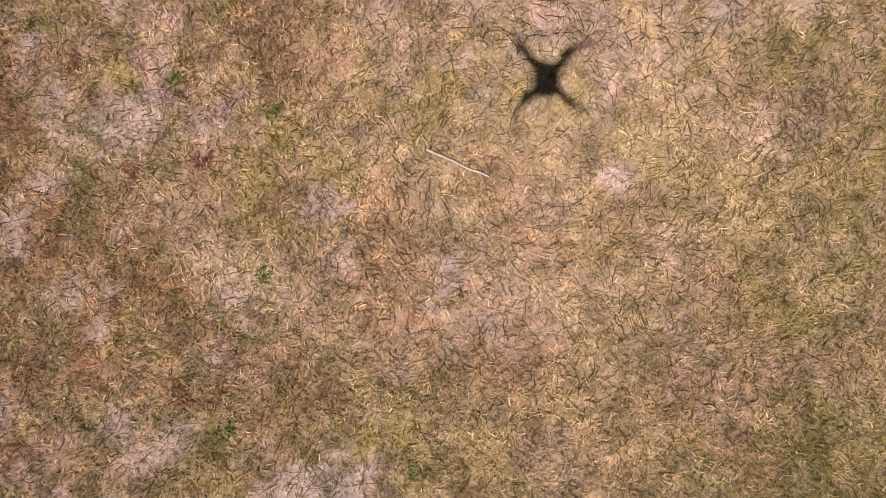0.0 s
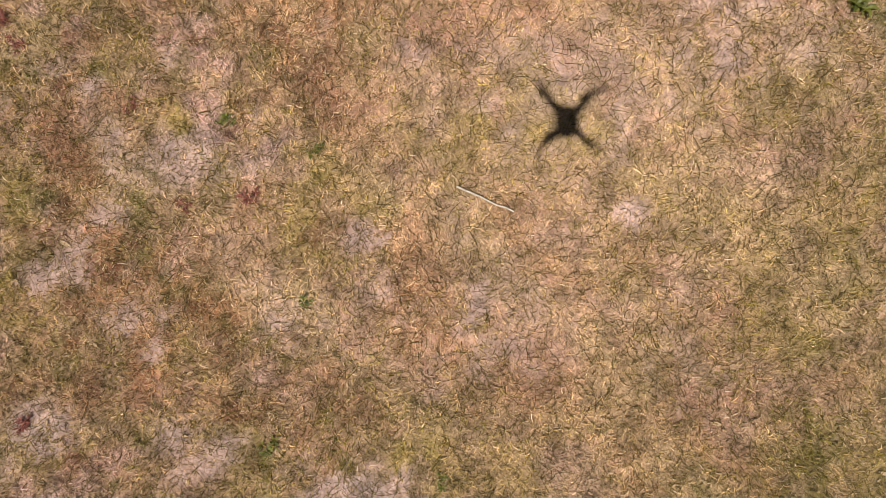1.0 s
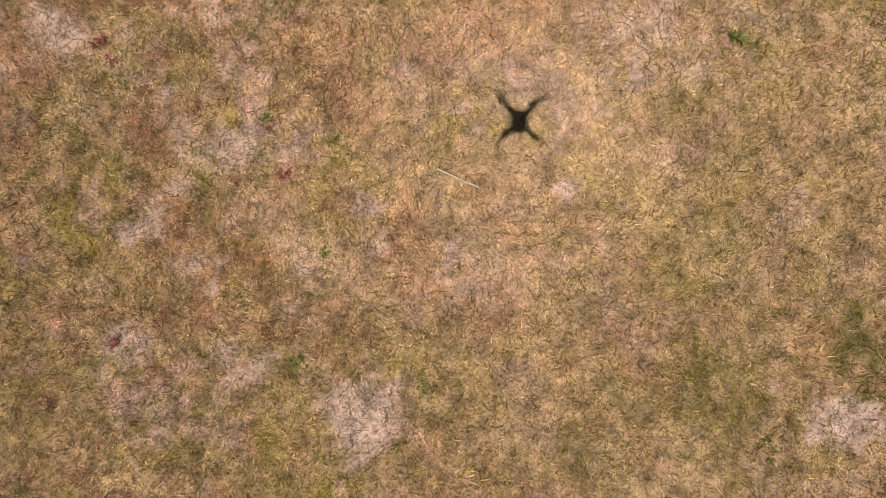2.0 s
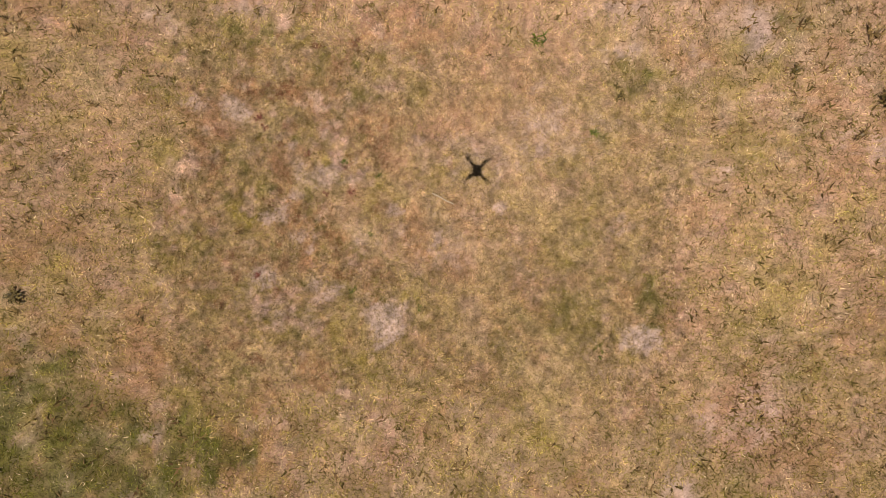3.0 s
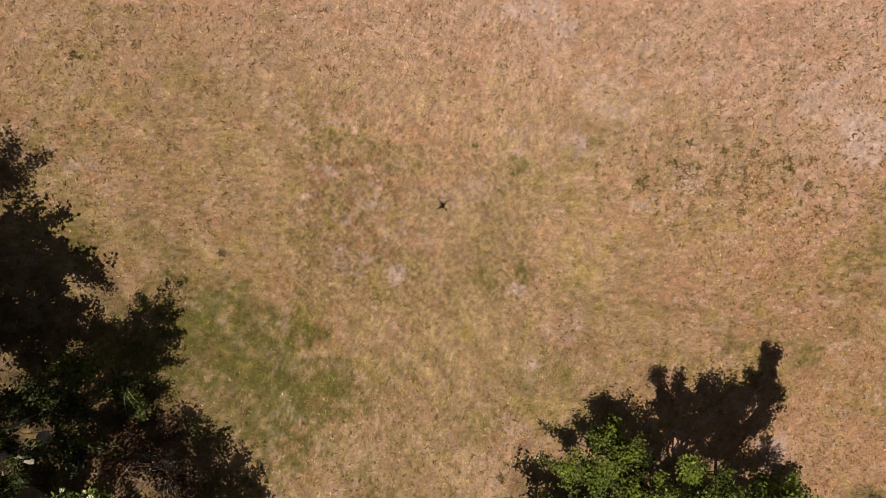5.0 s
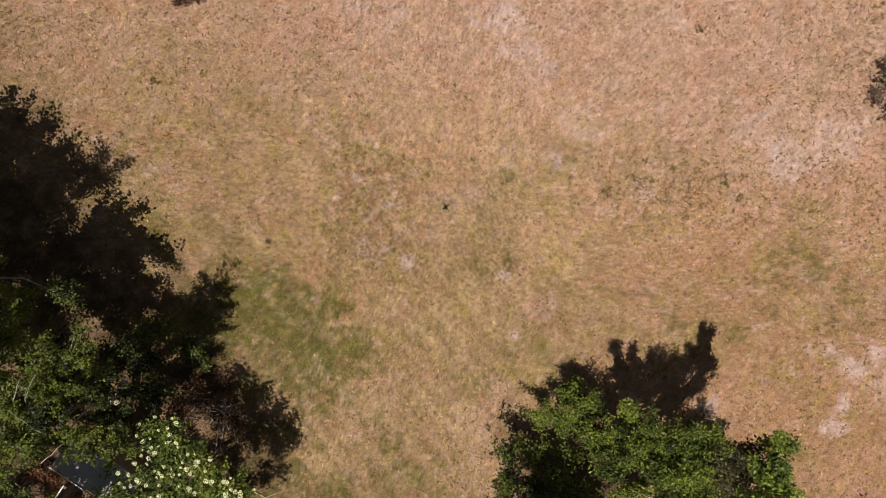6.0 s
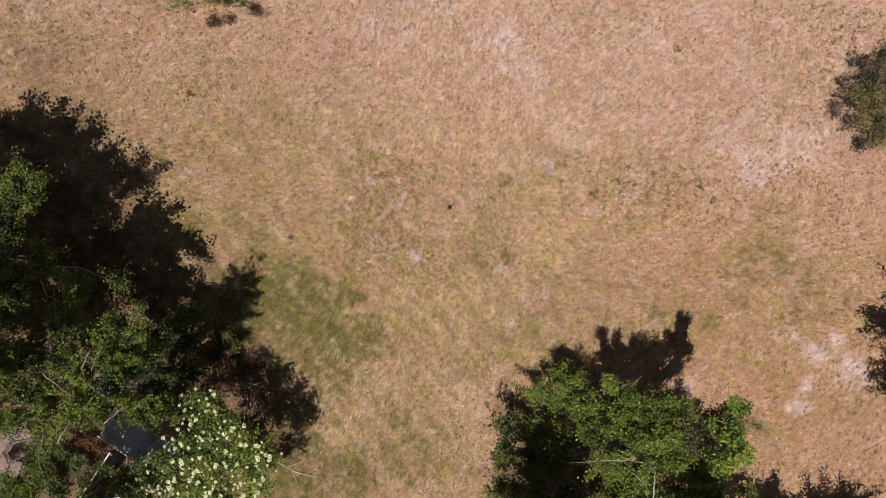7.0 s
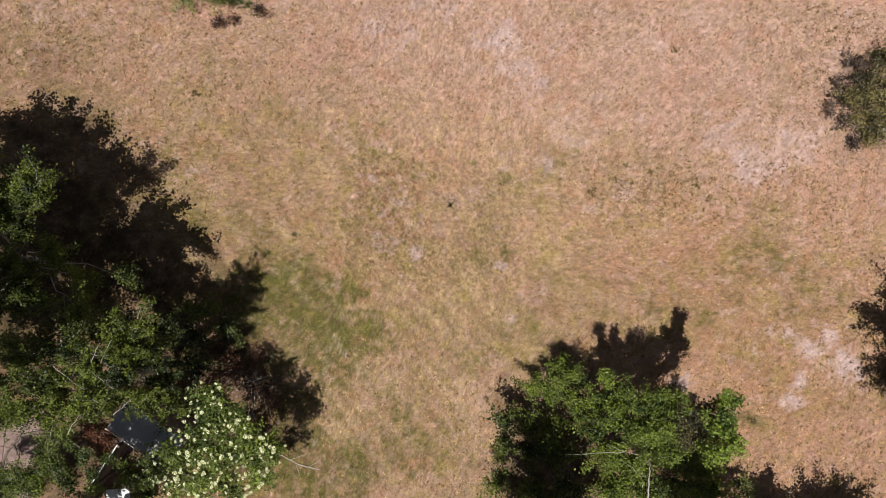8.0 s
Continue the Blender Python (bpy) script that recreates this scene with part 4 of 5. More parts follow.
# third tree, south of the shed, which keeps the roof in shade
tree("tree", (-9.9, -12.6), (-9.8, -12.0, 6.6), 0.18, [
    (-10.4, -9.4, 9.5, 0.7, 0.5, 0.5), (-10.95, -9.25, 9.6, 0.5, 0.45, 0.4), (-10.75, -9.85, 9.4, 0.5, 0.4, 0.4), (-10.0, -10.3, 9.5, 0.5, 0.4, 0.4), (-9.7, -9.8, 9.6, 0.7, 0.5, 0.5), (-8.95, -10.15, 9.5, 0.7, 0.5, 0.5), (-8.7, -8.85, 9.5, 0.65, 0.5, 0.5), (-9.3, -8.45, 9.4, 0.55, 0.45, 0.5), (-10.0, -9.2, 9.6, 0.5, 0.5, 0.4),
    (-9.4, -11.4, 6.0, 1.2, 0.9, 0.6), (-11.2, -12.2, 5.8, 1.2, 1.0, 0.6),
], 34, 120, 0.12, *OAK, "olive green tree standing south of a shed", "tree", 18, PALE_BARK)

# fourth tree, whose crown only shades the southern corner
tree("tree", (10.6, -12.4), (10.4, -11.8, 6.8), 0.17, [
    (8.5, -8.75, 9.4, 0.8, 0.7, 0.6), (9.3, -8.25, 9.4, 0.7, 0.7, 0.6), (9.3, -9.4, 9.6, 0.9, 0.8, 0.6), (10.2, -9.7, 9.4, 0.8, 0.8, 0.6), (10.2, -10.8, 9.6, 1.1, 1.0, 0.6), (8.1, -7.5, 9.4, 0.6, 0.5, 0.5), (8.7, -7.2, 9.4, 0.5, 0.4, 0.5), (7.9, -8.6, 9.4, 0.6, 0.5, 0.5),
], 28, 120, 0.125, *OAK, "tall dark green tree behind the dry lawn", "tree", 19)

# trees that stand beyond the open lawn and only throw their shade on it
tree("tree", (18.4, -3.0), (18.0, -2.6, 3.6), 0.17, [
    (17.0, -0.7, 4.8, 1.1, 1.1, 0.8), (16.6, -2.3, 5.0, 1.2, 1.1, 0.9), (17.2, -4.2, 4.8, 1.2, 1.1, 0.8), (18.4, -2.4, 5.6, 1.4, 1.4, 0.9), (18.0, -3.6, 5.0, 1.2, 1.2, 0.8),
], 26, 120, 0.115, *OAK, "dark green tree beside the dry lawn", "tree", 14)
tree("tree", (15.6, -12.2), (15.4, -11.6, 3.6), 0.15, [
    (12.75, -8.95, 5.4, 0.5, 0.6, 0.5), (12.9, -9.4, 5.2, 0.6, 0.5, 0.5), (13.3, -10.1, 5.4, 0.9, 0.8, 0.6), (14.7, -9.55, 5.4, 1.05, 0.85, 0.6), (15.8, -9.3, 5.4, 1.05, 0.85, 0.6), (15.2, -9.3, 5.6, 0.8, 0.6, 0.5), (16.6, -9.9, 5.2, 0.9, 0.8, 0.6), (15.4, -10.6, 5.4, 1.4, 1.0, 0.7),
], 32, 130, 0.115, *OAK, "dark green tree shading the lawn's corner", "tree", 15)


def flower_head():
    """A flat cream umbel of many small florets."""
    rng = np.random.default_rng(21)
    v, t = [], []
    for k in range(46):
        r, a = 0.5 * math.sqrt(rng.random()), rng.uniform(0, 6.283)
        c = np.array((r * math.cos(a), r * math.sin(a), 0.16 - 0.5 * r * r + rng.normal(0, 0.012)))
        s = rng.uniform(0.055, 0.09)
        b = len(v)
        v += [c + (0, 0, 0.02)] + [c + (s * math.cos(q), s * math.sin(q), rng.normal(0, 0.012)) for q in np.arange(5) * 1.2566 + a]
        t += [(b, b + 1 + q, b + 1 + (q + 1) % 5) for q in range(5)]
    tint = np.tile((0.75, 0.74, 0.42), (len(v), 1)) * rng.uniform(0.85, 1.08, (len(v), 1))
    return mesh_of("flower_head", np.array(v), np.array(t), PETAL, tint)


ELDER_LOBES = [
    (-6.6, -7.0, 3.4, 0.55, 0.5, 0.45), (-8.0, -9.6, 2.4, 0.7, 0.5, 0.4), (-4.0, -8.0, 3.6, 0.5, 0.6, 0.45),
    (-6.2, -6.6, 3.8, 0.75, 0.6, 0.5), (-5.5, -7.2, 4.2, 0.8, 0.7, 0.5), (-4.6, -7.6, 4.1, 0.7, 0.7, 0.5), (-6.2, -7.9, 4.1, 0.9, 0.7, 0.5),
    (-5.2, -8.4, 4.3, 0.9, 0.8, 0.5), (-7.0, -8.9, 3.6, 0.9, 0.7, 0.5), (-4.5, -8.6, 3.6, 0.6, 0.6, 0.5), (-6.0, -9.2, 3.8, 0.9, 0.7, 0.5),
    (-6.7, -10.0, 3.0, 0.8, 0.5, 0.4), (-5.3, -9.8, 3.2, 0.8, 0.5, 0.4), (-8.4, -10.3, 2.2, 0.6, 0.4, 0.4), (-4.4, -9.4, 3.0, 0.6, 0.5, 0.4),
]


def elder():
    shrub = tree("elder_shrub", (-5.5, -8.2), (-5.5, -8.1, 2.4), 0.09, ELDER_LOBES, 25, 130, 0.088, (0.035, 0.060, 0.012), (0.215, 0.260, 0.046),
                 "green elder shrub in flower with cream flower heads", "shrub", 16)
    rng = np.random.default_rng(17)
    me = flower_head()
    for lx, ly, lz, rx, ry, rz in ELDER_LOBES:
        for _ in range(int(36 * rx * ry)):
            a, r = rng.uniform(0, 6.283), math.sqrt(rng.random()) * 0.98
            p = (lx + r * rx * math.cos(a) + 5.5, ly + r * ry * math.sin(a) + 8.2, lz + rz * (1.02 - 0.6 * r * r) + rng.uniform(0, 0.1))
            s = rng.uniform(0.06, 0.145)
            part_mesh("flower_head", me, shrub, m=pose(*p, rng.normal(0, 16), rng.normal(0, 16), rng.uniform(0, 360)) @ Matrix.Diagonal((s, s, s, 1)))


elder()
shrubs = []
for spec in (
    ("shrub", (-11.4, -10.0), 2.0, [(-11.7, -9.3, 2.2, 0.6, 0.7, 0.5), (-12.3, -10.6, 2.1, 0.7, 0.8, 0.5), (-11.2, -10.4, 1.9, 0.5, 0.7, 0.5), (-13.4, -11.0, 2.0, 0.9, 0.6, 0.5), (-14.0, -10.6, 2.2, 0.5, 0.5, 0.4)], OAK, "leafy green shrub beside the fence", 31),
    ("shrub", (-12.9, -8.6), 3.4, [(-12.3, -8.2, 3.6, 0.9, 0.7, 0.5), (-13.6, -8.4, 3.8, 0.9, 0.8, 0.5), (-13.4, -9.6, 3.0, 0.5, 0.6, 0.5)], OAK, "tall olive shrub with bare lower stems", 32),
    ("shrub", (-11.6, -9.6), 2.2, [(-11.24, -8.96, 2.4, 0.60, 0.50, 0.45), (-10.42, -9.58, 2.2, 0.45, 0.40, 0.45), (-11.36, -10.29, 2.2, 0.70, 0.50, 0.45), (-12.04, -10.86, 2.2, 0.60, 0.40, 0.45), (-10.17, -10.76, 1.8, 0.35, 0.50, 0.45), (-12.60, -10.67, 2.4, 0.60, 0.50, 0.45), (-11.58, -8.38, 2.6, 0.50, 0.35, 0.45)], FRESH, "sunlit leafy shrub beside the shed", 40),
    ("shrub", (-9.0, -10.6), 1.6, [(-8.9, -10.4, 1.5, 0.8, 0.6, 0.4), (-8.2, -11.0, 1.7, 0.8, 0.7, 0.5)], FRESH, "small leafy shrub behind the shed", 33),
    ("shrub", (-5.6, -6.6), 0.9, [(-6.5, -6.5, 1.1, 0.6, 0.6, 0.35), (-5.9, -6.4, 0.9, 0.7, 0.6, 0.35), (-5.0, -7.1, 0.9, 0.7, 0.6, 0.35), (-5.4, -5.9, 0.7, 0.5, 0.4, 0.3)], ((0.035, 0.020, 0.012), (0.16, 0.075, 0.04)), "withered reddish-brown shrub under the trees", 39),
    ("shrub", (-10.75, -9.5), 0.7, [(-11.0, -9.35, 0.6, 0.4, 0.3, 0.25), (-10.5, -9.7, 0.6, 0.4, 0.3, 0.25), (-10.4, -9.3, 0.5, 0.3, 0.25, 0.2)], ((0.05, 0.022, 0.012), (0.30, 0.12, 0.06)), "rust-red withered shrub beside the fence", 45),
    ("shrub", (-12.4, -10.9), 1.6, [(-12.9, -11.0, 1.9, 0.7, 0.5, 0.4), (-12.1, -11.2, 1.7, 0.6, 0.5, 0.4), (-11.7, -10.2, 1.9, 0.5, 0.5, 0.4), (-13.3, -11.8, 1.8, 0.7, 0.5, 0.4)], FRESH, "leafy shrub growing over the paving", 46),
    ("shrub", (-10.6, -10.9), 2.0, [(-10.15, -10.2, 2.1, 0.28, 0.25, 0.2), (-10.55, -11.2, 2.1, 0.35, 0.3, 0.25), (-9.75, -9.65, 2.0, 0.22, 0.2, 0.2), (-11.0, -10.9, 1.8, 0.4, 0.4, 0.3)], FRESH, "leafy shrub leaning over the fence", 48),
    ("shrub", (-7.0, -4.7), 1.0, [(-6.6, -4.9, 1.0, 0.8, 0.6, 0.4), (-7.6, -4.4, 1.2, 0.8, 0.6, 0.4)], OAK, "low shady shrub under the trees", 34),
):
    kind, base, tall, lobes, colours, label, seed = spec
    shrubs.append(tree(kind, base, (base[0] + 0.1, base[1] + 0.1, tall * 0.6), 0.05, lobes, 32, 120, 0.07, *colours, label, "shrub", seed, PALE_BARK, 0.16))

bare_branches(shrubs[1], [
    [(-13.5, -10.8, 1.6), (-12.85, -9.6, 2.1), (-12.2, -8.6, 2.5)],
    [(-12.85, -9.6, 2.1), (-12.5, -9.9, 2.3)],
    [(-12.6, -9.2, 2.2), (-11.9, -8.9, 2.5), (-11.4, -8.8, 2.6)],
], 0.055, BARK, "dark bare branch")
bare_branches(shrubs[2], [
    [(-11.85, -9.75, 1.8), (-11.55, -9.15, 2.3), (-11.35, -8.6, 2.7)],
    [(-11.55, -9.15, 2.3), (-11.25, -9.35, 2.5)],
], 0.024)

DULL = ((0.030, 0.026, 0.011), (0.24, 0.195, 0.07))
tree("bush", (15.9, 6.9), (15.8, 6.9, 0.5), 0.06, [
    (15.7, 8.2, 0.8, 0.9, 0.7, 0.45), (15.0, 6.8, 0.7, 0.8, 0.8, 0.45), (16.4, 7.0, 1.0, 1.0, 1.0, 0.5),
    (15.9, 5.5, 0.7, 0.8, 0.6, 0.4), (15.4, 5.0, 0.4, 0.45, 0.4, 0.3), (15.2, 7.5, 0.7, 0.6, 0.5, 0.4), (15.4, 6.1, 0.7, 0.6, 0.5, 0.4), (15.0, 5.5, 0.5, 0.5, 0.4, 0.3), (16.3, 6.1, 0.8, 0.7, 0.6, 0.4), (14.37, 6.47, 0.8, 0.6, 0.45, 0.4), (15.30, 6.60, 0.8, 0.6, 0.45, 0.4),
], 22, 100, 0.095, *DULL, "low dull green bush with dry brown tips", "bush", 35, PALE_BARK, 0.16)
tree("bush", (14.45, 6.8), (14.4, 6.8, 0.3), 0.04, [
    (14.4, 8.05, 0.5, 0.38, 0.35, 0.3), (14.9, 7.8, 0.5, 0.4, 0.3, 0.3), (14.25, 6.95, 0.5, 0.33, 0.40, 0.3), (14.05, 6.1, 0.5, 0.30, 0.32, 0.3), (14.6, 5.7, 0.5, 0.35, 0.30, 0.3), (15.3, 4.9, 0.4, 0.35, 0.35, 0.3),
], 30, 100, 0.085, (0.030, 0.020, 0.014), (0.140, 0.090, 0.062), "withered brown bush at the edge of a green one", "bush", 49, PALE_BARK, 0.12)
tree("bush", (-8.1, 6.15), (-8.1, 6.15, 0.15), 0.03, [
    (-8.7, 5.9, 0.25, 0.40, 0.22, 0.15), (-8.0, 6.15, 0.3, 0.5, 0.25, 0.2), (-7.2, 6.5, 0.3, 0.4, 0.25, 0.2),
], 30, 70, 0.07, (0.035, 0.020, 0.012), (0.17, 0.085, 0.050), "low rust-brown withered bush", "bush", 50, PALE_BARK, 0.12)
tree("bush", (-9.0, 6.8), (-9.0, 6.7, 0.4), 0.05, [
    (-9.9, 6.35, 0.4, 0.5, 0.45, 0.3), (-9.0, 6.75, 0.7, 0.8, 0.6, 0.4), (-8.0, 6.75, 0.6, 0.7, 0.5, 0.4),
], 26, 80, 0.075, *FRESH, "low green bush at the lawn's edge", "bush", 36, PALE_BARK, 0.15)
tree("bush", (12.7, -8.2), (12.7, -8.2, 0.7), 0.05, [
    (12.5, -8.0, 0.9, 0.6, 0.5, 0.4), (13.0, -8.4, 0.8, 0.5, 0.5, 0.4),
], 26, 80, 0.08, *OAK, "small dark bush in the lawn", "bush", 37, PALE_BARK, 0.15)
tree("bush", (-5.2, -5.8), (-5.2, -5.75, 0.25), 0.02, [
    (-5.2, -5.75, 0.35, 0.5, 0.45, 0.22), (-5.5, -6.0, 0.3, 0.4, 0.35, 0.2),
], 60, 60, 0.04, (0.07, 0.075, 0.03), (0.22, 0.21, 0.10), "wispy olive bush in the grass", "bush", 38, PALE_BARK, 0.1)


# ---------------------------------------------------------------- shed, fence, paving
def shed():
    """A low shed with a grey felt roof and a white board along its eaves."""
    turn = math.degrees(math.atan2(SHED_B[1] - SHED_A[1], SHED_B[0] - SHED_A[0]))
    n = math.dist(SHED_A, SHED_B)
    root = thing("shed", ((SHED_A[0] + SHED_B[0]) / 2, (SHED_A[1] + SHED_B[1]) / 2, 0), "low garden shed with a grey felt roof and white eaves", "shed", "", turn)
    part("wall", box((n - 0.2, 0.06, 2.0), (0, 0.16, 1.0)), BOARDS, root)
    part("wall", box((n - 0.2, 0.06, 2.04), (0, 1.00, 1.02)), BOARDS, root)
    for s in (-1, 1):
        part("wall", box((0.06, 0.77, 2.0), (s * (n / 2 - 0.13), 0.58, 1.0)), BOARDS, root)
    slope = Matrix.Rotation(radians(3.0), 3, "X")
    part("roof", box((n, 1.15, 0.05), (0, 0.59, 2.12), 0.012, turn=slope), ROOF, root, "grey roofing felt")
    part("eaves_board", box((n - 0.01, 0.02, 0.10), (0, 0.012, 2.04), 0.006), WHITE, root, "white painted board")
    gutter = bmesh.new()
    tube([(-n / 2 - 0.03, -0.06, 2.08), (n / 2 + 0.03, -0.06, 2.06)], [0.02, 0.02], 10, gutter)
    part("gutter", gutter, WHITE, root, smooth=True)
    for x in (-0.5, 0.35):
        part("batten", box((0.05, 1.11, 0.02), (x, 0.59, 2.155), 0.004, turn=slope), ROOF, root)


SHED_A, SHED_B = (-9.85, -8.62), (-7.74, -9.70)                # ends of its eaves
shed()


def fence():
    """Board fence with a white capping rail that runs away from the shed."""
    turn = math.degrees(math.atan2(-2.01, -0.97))
    root = thing("fence", (-9.50, -9.20, 0), "weathered board fence with a white capping rail", "fence", "", turn)
    board = bmesh.new()
    box((0.115, 0.018, 1.8), (0, 0, 0.95), 0.004, board)
    first = part("board", board, BOARDS, root, m=pose(0.08, 0, 0))
    for k in range(1, 28):
        part_mesh("board", first.data, root, m=pose(0.08 + 0.128 * k, 0.002 * (k % 3), 0.012 * ((k * 7) % 5 - 2)))
    for x in (0.06, 1.85, 3.6):
        part("post", box((0.09, 0.09, 1.9), (x, 0.056, 0.95), 0.008), BOARDS, root)
    for z in (0.4, 1.5):
        part("rail", box((3.6, 0.04, 0.08), (1.85, 0.032, z), 0.005), BOARDS, root)
    part("capping_rail", box((3.7, 0.036, 0.03), (1.85, 0.01, 1.93), 0.006), WHITE, root, "flaking white paint")


fence()


def white_board():
    root = thing("board", (-9.98, -11.72, 0.0), "white painted board lying beside the fence", "board", "", 12)
    part("panel", box((0.85, 0.42, 0.03), (0, 0, 0.05), 0.006), WHITE, root)
    for x in (-0.3, 0.3):
        part("cleat", box((0.06, 0.38, 0.034), (x, 0, 0.017), 0.004), BOARDS, root)


white_board()


def stepping_stone():
    bm = box((0.52, 0.62, 0.07), (0, 0, 0.03), 0.02)
    ob = part("paving_stone", bm, PAVING)
    ob.matrix_basis = pose(-10.05, -9.92, 0.0, 0, 0, 26)
    tagged(ob, "pinkish paving stone beside the shed", "paving")


stepping_stone()


def paving():
    root = new("pavement", mesh_of("pavement", [(-16.2, -12.4, 0.022), (-13.0, -12.4, 0.022), (-13.0, -9.0, 0.022), (-16.2, -9.0, 0.022)],
                                   [(0, 1, 2, 3)], SOIL, np.tile((0.3, 0.22, 0.17), (4, 1))))
    tagged(root, "pale pinkish paving slabs under the trees", "paving", kind="structure")
    slab = bmesh.new()
    box((0.585, 0.585, 0.05), (0, 0, 0), 0.008, slab)
    first = None
    for i in range(5):
        for j in range(5):
            m = pose(-15.8 + 0.6 * i, -12.0 + 0.6 * j, 0.028 + 0.003 * ((i * 3 + j * 5) % 4))
            first = part("slab", slab, PAVING, root, m=m) if first is None else part_mesh("slab", first.data, root, m=m) and first


paving()


# ---------------------------------------------------------------- small things on the lawn
def stick(name, points, r0, r1, label, seed, forks=()):
    rng = np.random.default_rng(seed)
    root = thing(name, (points[0][0], points[0][1], 0), label, "twig")
    o = Vector((points[0][0], points[0][1], 0))

    def run(a, b, ra, rb, steps):
        pts = []
        for k in range(steps + 1):
            f = k / steps
            x, y = a[0] + (b[0] - a[0]) * f, a[1] + (b[1] - a[1]) * f
            wob = math.hypot(b[0] - a[0], b[1] - a[1]) * 0.008
            if 0 < k < steps:
                x, y = x + rng.normal(0, wob), y + rng.normal(0, wob)
            z = float(height(np.array([x]), np.array([y]))[0]) + 0.03 + ra
            pts.append(Vector((x, y, z)) - o)
        return tube(pts, [ra + (rb - ra) * k / steps for k in range(steps + 1)], 6)

    for a, b in zip(points, points[1:]):
        part("stem", run(a, b, r0, r1, 7), TWIG, root, smooth=True)
    for a, b in forks:
        part("side_twig", run(a, b, r1 * 1.2, r1 * 0.5, 5), TWIG, root, smooth=True)
    return root


stick("twig", [(0.11, 0.255), (0.385, 0.135)], 0.0052, 0.0034, "bleached white twig lying on the grass", 41)
stick("dead_branch", [(-4.75, -9.25), (-3.6, -9.75), (-2.75, -9.85)], 0.022, 0.008, "bare grey dead branch lying in the grass", 42,
      [((-3.9, -9.62), (-3.3, -9.3)), ((-3.7, -9.7), (-3.45, -10.2)), ((-3.2, -9.8), (-2.8, -9.5))])


def dead_shrub():
    rng = np.random.default_rng(43)
    root = thing("dead_shrub", (-5.6, -6.9, 0), "leafless grey-brown dead shrub", "shrub")
    for _ in range(16):
        a, r = rng.uniform(0, 6.283), rng.uniform(0.4, 1.1)
        pts, radii = limb(rng, (0, 0, -0.02), (r * math.cos(a), r * math.sin(a), rng.uniform(0.7, 1.5)), 0.016, 0.003, 0.1)
        bm = tube(pts, radii, 5)
        for _ in range(4):
            k = int(rng.integers(2, 5))
            e = Vector(pts[k]) + Vector((rng.normal(0, 0.25), rng.normal(0, 0.25), rng.uniform(0.05, 0.3)))
            tube(*limb(rng, pts[k], e, 0.006, 0.002, 0.05, 3), 3, bm)
        part("stem", bm, TWIG, root, smooth=True)


dead_shrub()


def weed(place, size, seed, dark, light, label, leaves=26, narrow=1.0):
    """Narrow leaves that arch up and out from several crowns."""
    rng = np.random.default_rng(seed)
    z = float(height(np.array([place[0]]), np.array([place[1]]))[0])
    root = thing("weed", (place[0], place[1], z), label, "weed", "weeds in the lawn")
    v, t, c = [], [], []
    crowns = rng.normal(0, 0.42 * size, (5, 2))
    for _ in range(leaves):
        a, r, up = rng.uniform(0, 6.283), size * rng.uniform(0.15, 0.75), rng.uniform(0.2, 0.9)
        w = r * rng.uniform(0.07, 0.16) * narrow
        o = np.array((*crowns[int(rng.integers(0, 5))], 0.0))
        d, q = np.array((math.cos(a), math.sin(a), 0)), np.array((-math.sin(a), math.cos(a), 0))
        b = len(v)
        tall = r * up * 0.6 + min(0.05, 0.25 * size)
        v += [o + d * r * 0.02 - q * w * 0.4, o + d * r * 0.02 + q * w * 0.4, o + d * r * 0.5 - q * w + (0, 0, tall), o + d * r * 0.5 + q * w + (0, 0, tall), o + d * r + (0, 0, tall * 0.8)]
        t += [(b, b + 1, b + 3), (b, b + 3, b + 2), (b + 2, b + 3, b + 4)]
        f = rng.random()
        c += [np.array(dark) * (1 - f) + np.array(light) * f] * 5
    part_mesh("leaves", mesh_of("leaves", np.array(v), np.array(t), LEAF, np.array(c)), root)


WEED_GREEN = ((0.06, 0.07, 0.012), (0.19, 0.19, 0.035))
WEED_OLIVE = ((0.075, 0.050, 0.016), (0.19, 0.135, 0.045))
WEED_RED = ((0.13, 0.035, 0.025), (0.30, 0.10, 0.07))
for k, (x, y, r) in enumerate([(-0.63, -0.29, 0.045), (0.05, -1.18, 0.05), (2.08, 1.12, 0.09), (-0.80, -1.0, 0.06), (1.30, 2.2, 0.12), (2.3, -1.55, 0.07), (-1.0, 0.55, 0.05), (-0.57, 0.42, 0.05)]):
    weed((x, y), r, 50 + k, *WEED_GREEN, "small bright green weed in the dry grass", 60)
for k, (x, y, r) in enumerate([(-4.94, -1.28, 0.16), (4.54, 2.08, 0.10), (5.80, 1.82, 0.20), (6.63, 2.39, 0.12), (7.85, 2.84, 0.14), (9.62, 2.56, 0.16),
                               (2.98, -6.42, 0.12), (8.13, 7.44, 0.14), (-9.18, 3.29, 0.17), (13.07, -5.88, 0.2), (2.36, 1.62, 0.10), (7.2, 2.3, 0.10), (6.9, 3.0, 0.10)]):
    weed((x, y), r, 70 + k, *WEED_OLIVE, "dark olive weed tuft in the dry lawn", 90, 0.8)
rng = np.random.default_rng(97)
for k in range(42):                         # a scattered stand of coarse weeds on the pale ground to the north-east
    x = 5.4 + 5.2 * rng.random() ** 1.2
    weed((x, 2.1 + 0.05 * (x - 6) + rng.normal(0, 0.55)), rng.uniform(0.11, 0.23), 120 + k, (0.16, 0.096, 0.040), (0.29, 0.185, 0.074), "brown-olive weed tuft on bare ground", 34, 0.9)
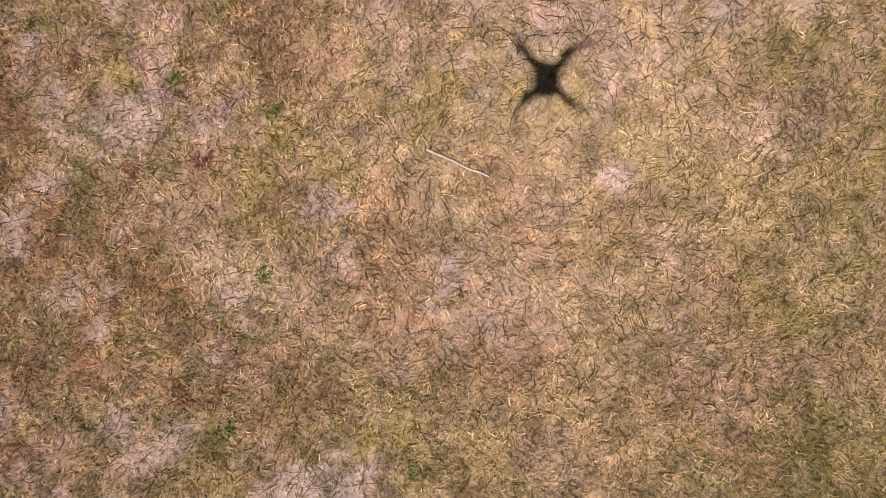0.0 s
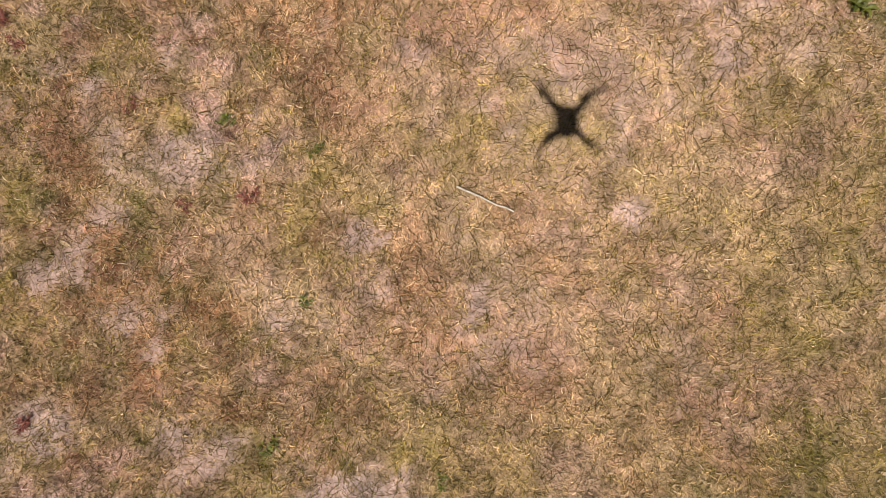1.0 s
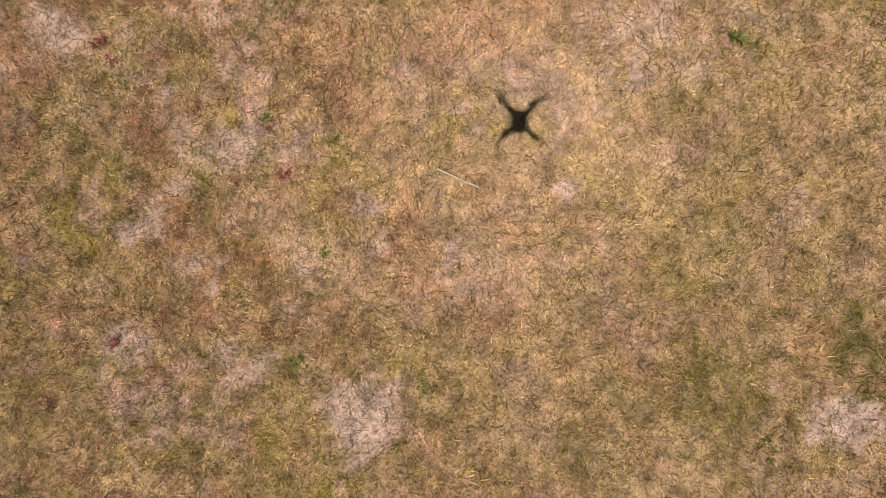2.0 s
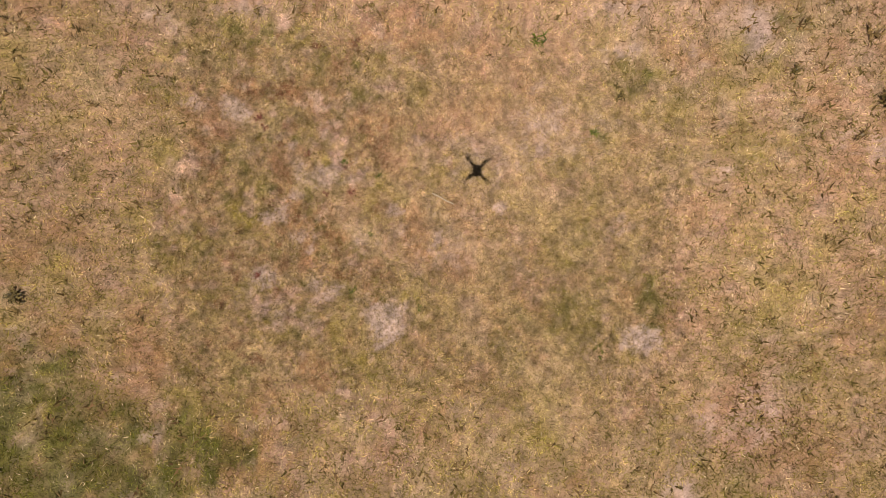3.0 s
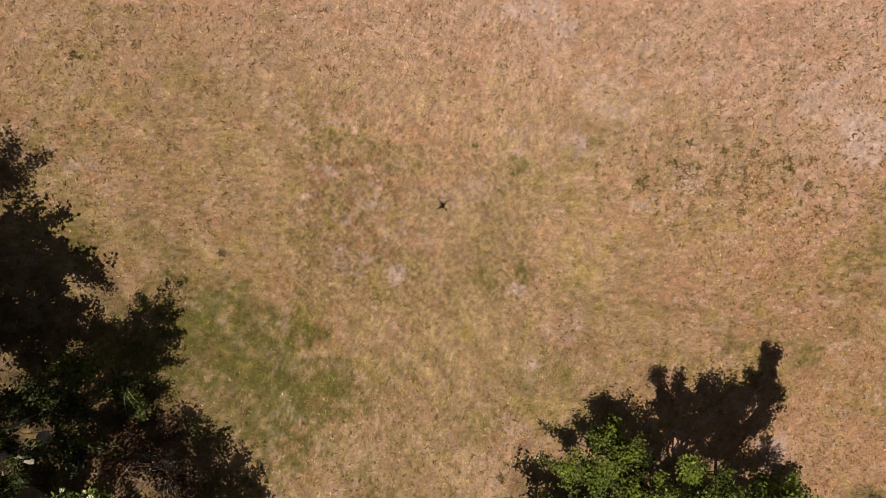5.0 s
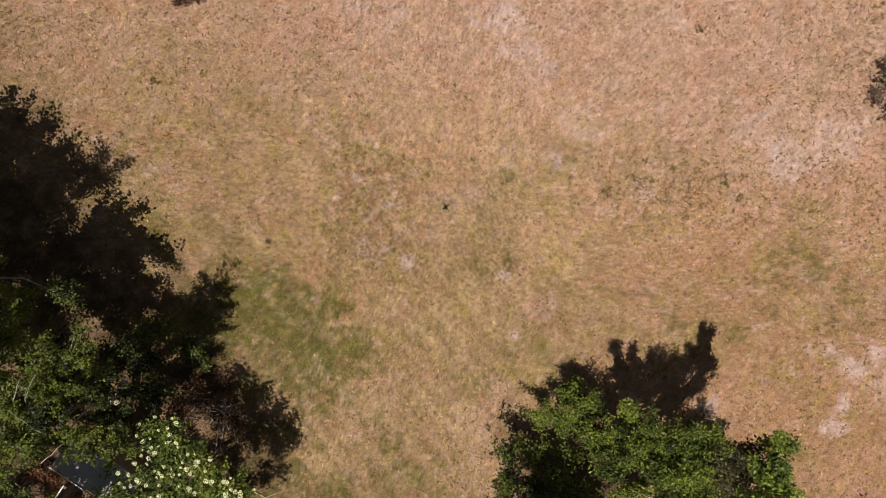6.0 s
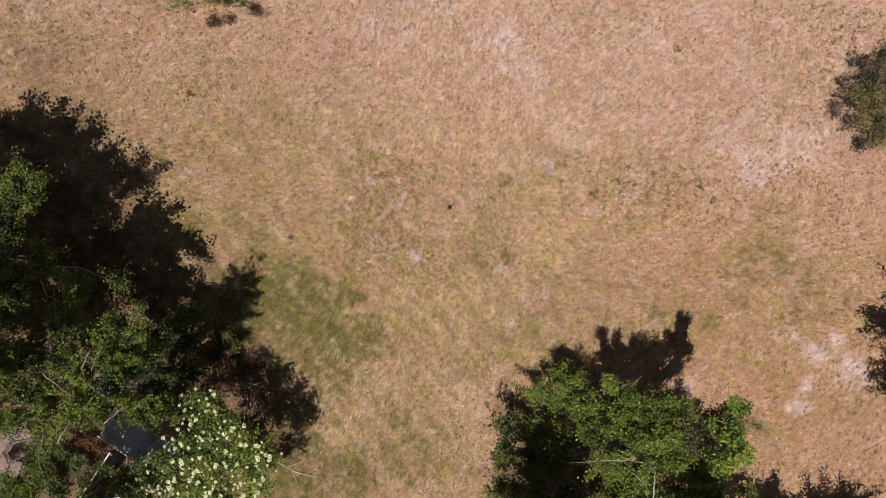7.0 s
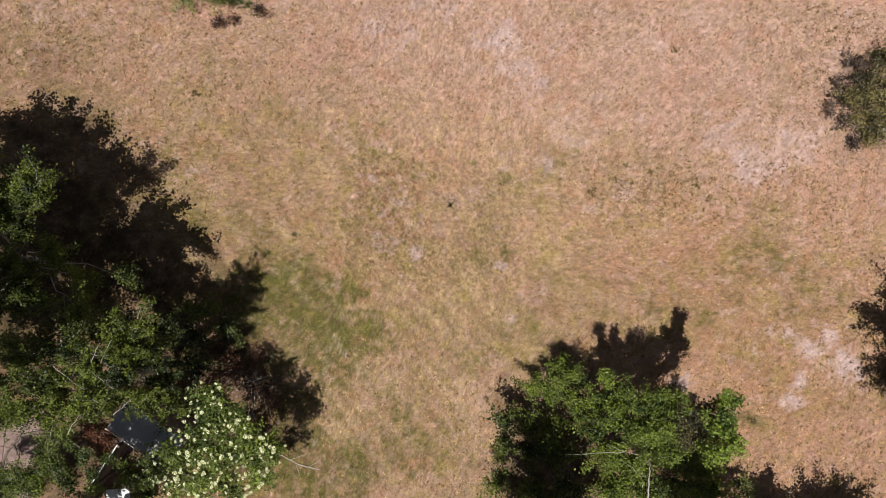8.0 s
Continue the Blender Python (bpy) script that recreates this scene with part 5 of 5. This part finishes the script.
for k, (x, y, r) in enumerate([(-0.90, 0.20, 0.06), (-2.06, 1.05, 0.07), (-1.43, 0.65, 0.05), (-1.2, 0.16, 0.05), (-1.98, -0.88, 0.06), (-2.0, 0.93, 0.05)]):
    weed((x, y), r, 90 + k, *WEED_RED, "withered dark red weed in the lawn", 70, 0.7)


def dry_leaves():
    """Curled, fallen leaves scattered over the grass."""
    bm = bmesh.new()
    rows = []
    for k in range(6):
        f = k / 5
        w = 0.5 * 0.36 * math.sin(math.pi * (0.06 + 0.9 * f)) ** 0.8
        rows.append([bm.verts.new((f - 0.5, s * w, 0.10 * abs(s) * (0.6 + 0.6 * f) + 0.12 * (f - 0.4) ** 2)) for s in (-1, 0, 1)])
    for a, b in zip(rows, rows[1:]):
        for s in range(2):
            bm.faces.new((a[s], a[s + 1], b[s + 1], b[s]))
    me = bpy.data.meshes.new("dry_leaf")
    bm.to_mesh(me)
    bm.free()
    me.materials.append(FALLEN)
    rng = np.random.default_rng(44)
    spots = [(1.37, -0.89, 0.055), (-1.76, -0.02, 0.055), (1.47, 0.19, 0.04), (1.06, -0.95, 0.03), (-1.41, 0.50, 0.035), (-1.49, 0.40, 0.04),
             (-0.97, 0.46, 0.045), (-0.53, 0.13, 0.03), (-0.27, 0.40, 0.03), (-1.17, -0.64, 0.04), (1.57, -0.69, 0.03), (2.2, -1.14, 0.05), (2.0, -1.0, 0.03)]
    spots += [(x, y, s) for x, y, s in zip(rng.uniform(-2.8, 3.0, 30), rng.uniform(-2.0, 1.9, 30), rng.uniform(0.018, 0.035, 30))]
    for x, y, s in spots:
        z = float(height(np.array([x]), np.array([y]))[0]) + 0.013
        ob = new("dry_leaf", me)
        ob.matrix_basis = pose(x, y, z, rng.normal(0, 10), rng.normal(0, 10), rng.uniform(0, 360)) @ Matrix.Diagonal((s, s, s, 1))
        tagged(ob, "pale dry fallen leaf lying on the grass", "leaf", "fallen leaves")


dry_leaves()


# ---------------------------------------------------------------- the drone
def drone():
    """A small folding-arm drone that hovers in the sun's way and throws its shadow on the lawn."""
    h = 20.8
    root = thing("drone", (0.645 - SHADE.x * h, 0.57 - SHADE.y * h, h), "small grey quadcopter drone hovering above the field", "drone")
    body = box((0.115, 0.14, 0.06), (0, -0.008, 0), 0.03)
    box((0.07, 0.06, 0.04), (0, 0.052, -0.005), 0.014, body)
    part("body", body, SHELL, root, smooth=False)
    for x, y, a in ((-0.122, 0.150, 128), (0.116, 0.134, 20), (-0.126, -0.122, 250), (0.108, -0.108, 330)):
        way = Vector((x, y, 0.012)) - Vector((x * 0.2, y * 0.3, 0))
        arm = part("arm", tube([(x * 0.2, y * 0.3, 0), (x * 0.2 + way.x * 0.55, y * 0.3 + way.y * 0.45, 0.01), (x, y, 0.012)], [0.026, 0.018, 0.015], 8), SHELL, root, smooth=True)
        part("motor", tube([(x, y, -0.01), (x, y, 0.035)], [0.015, 0.015], 12), SHELL, arm)
        for s in (0, 180):
            blade = bmesh.new()
            box((0.07, 0.02, 0.003), (0.038, 0, 0), 0.001, blade)
            part("propeller_blade", blade, SHELL, arm, m=pose(x, y, 0.04, 6, 0, a + s))
    part("gimbal_camera", box((0.03, 0.03, 0.03), (0, 0.065, -0.035), 0.008), SHELL, root)


drone()
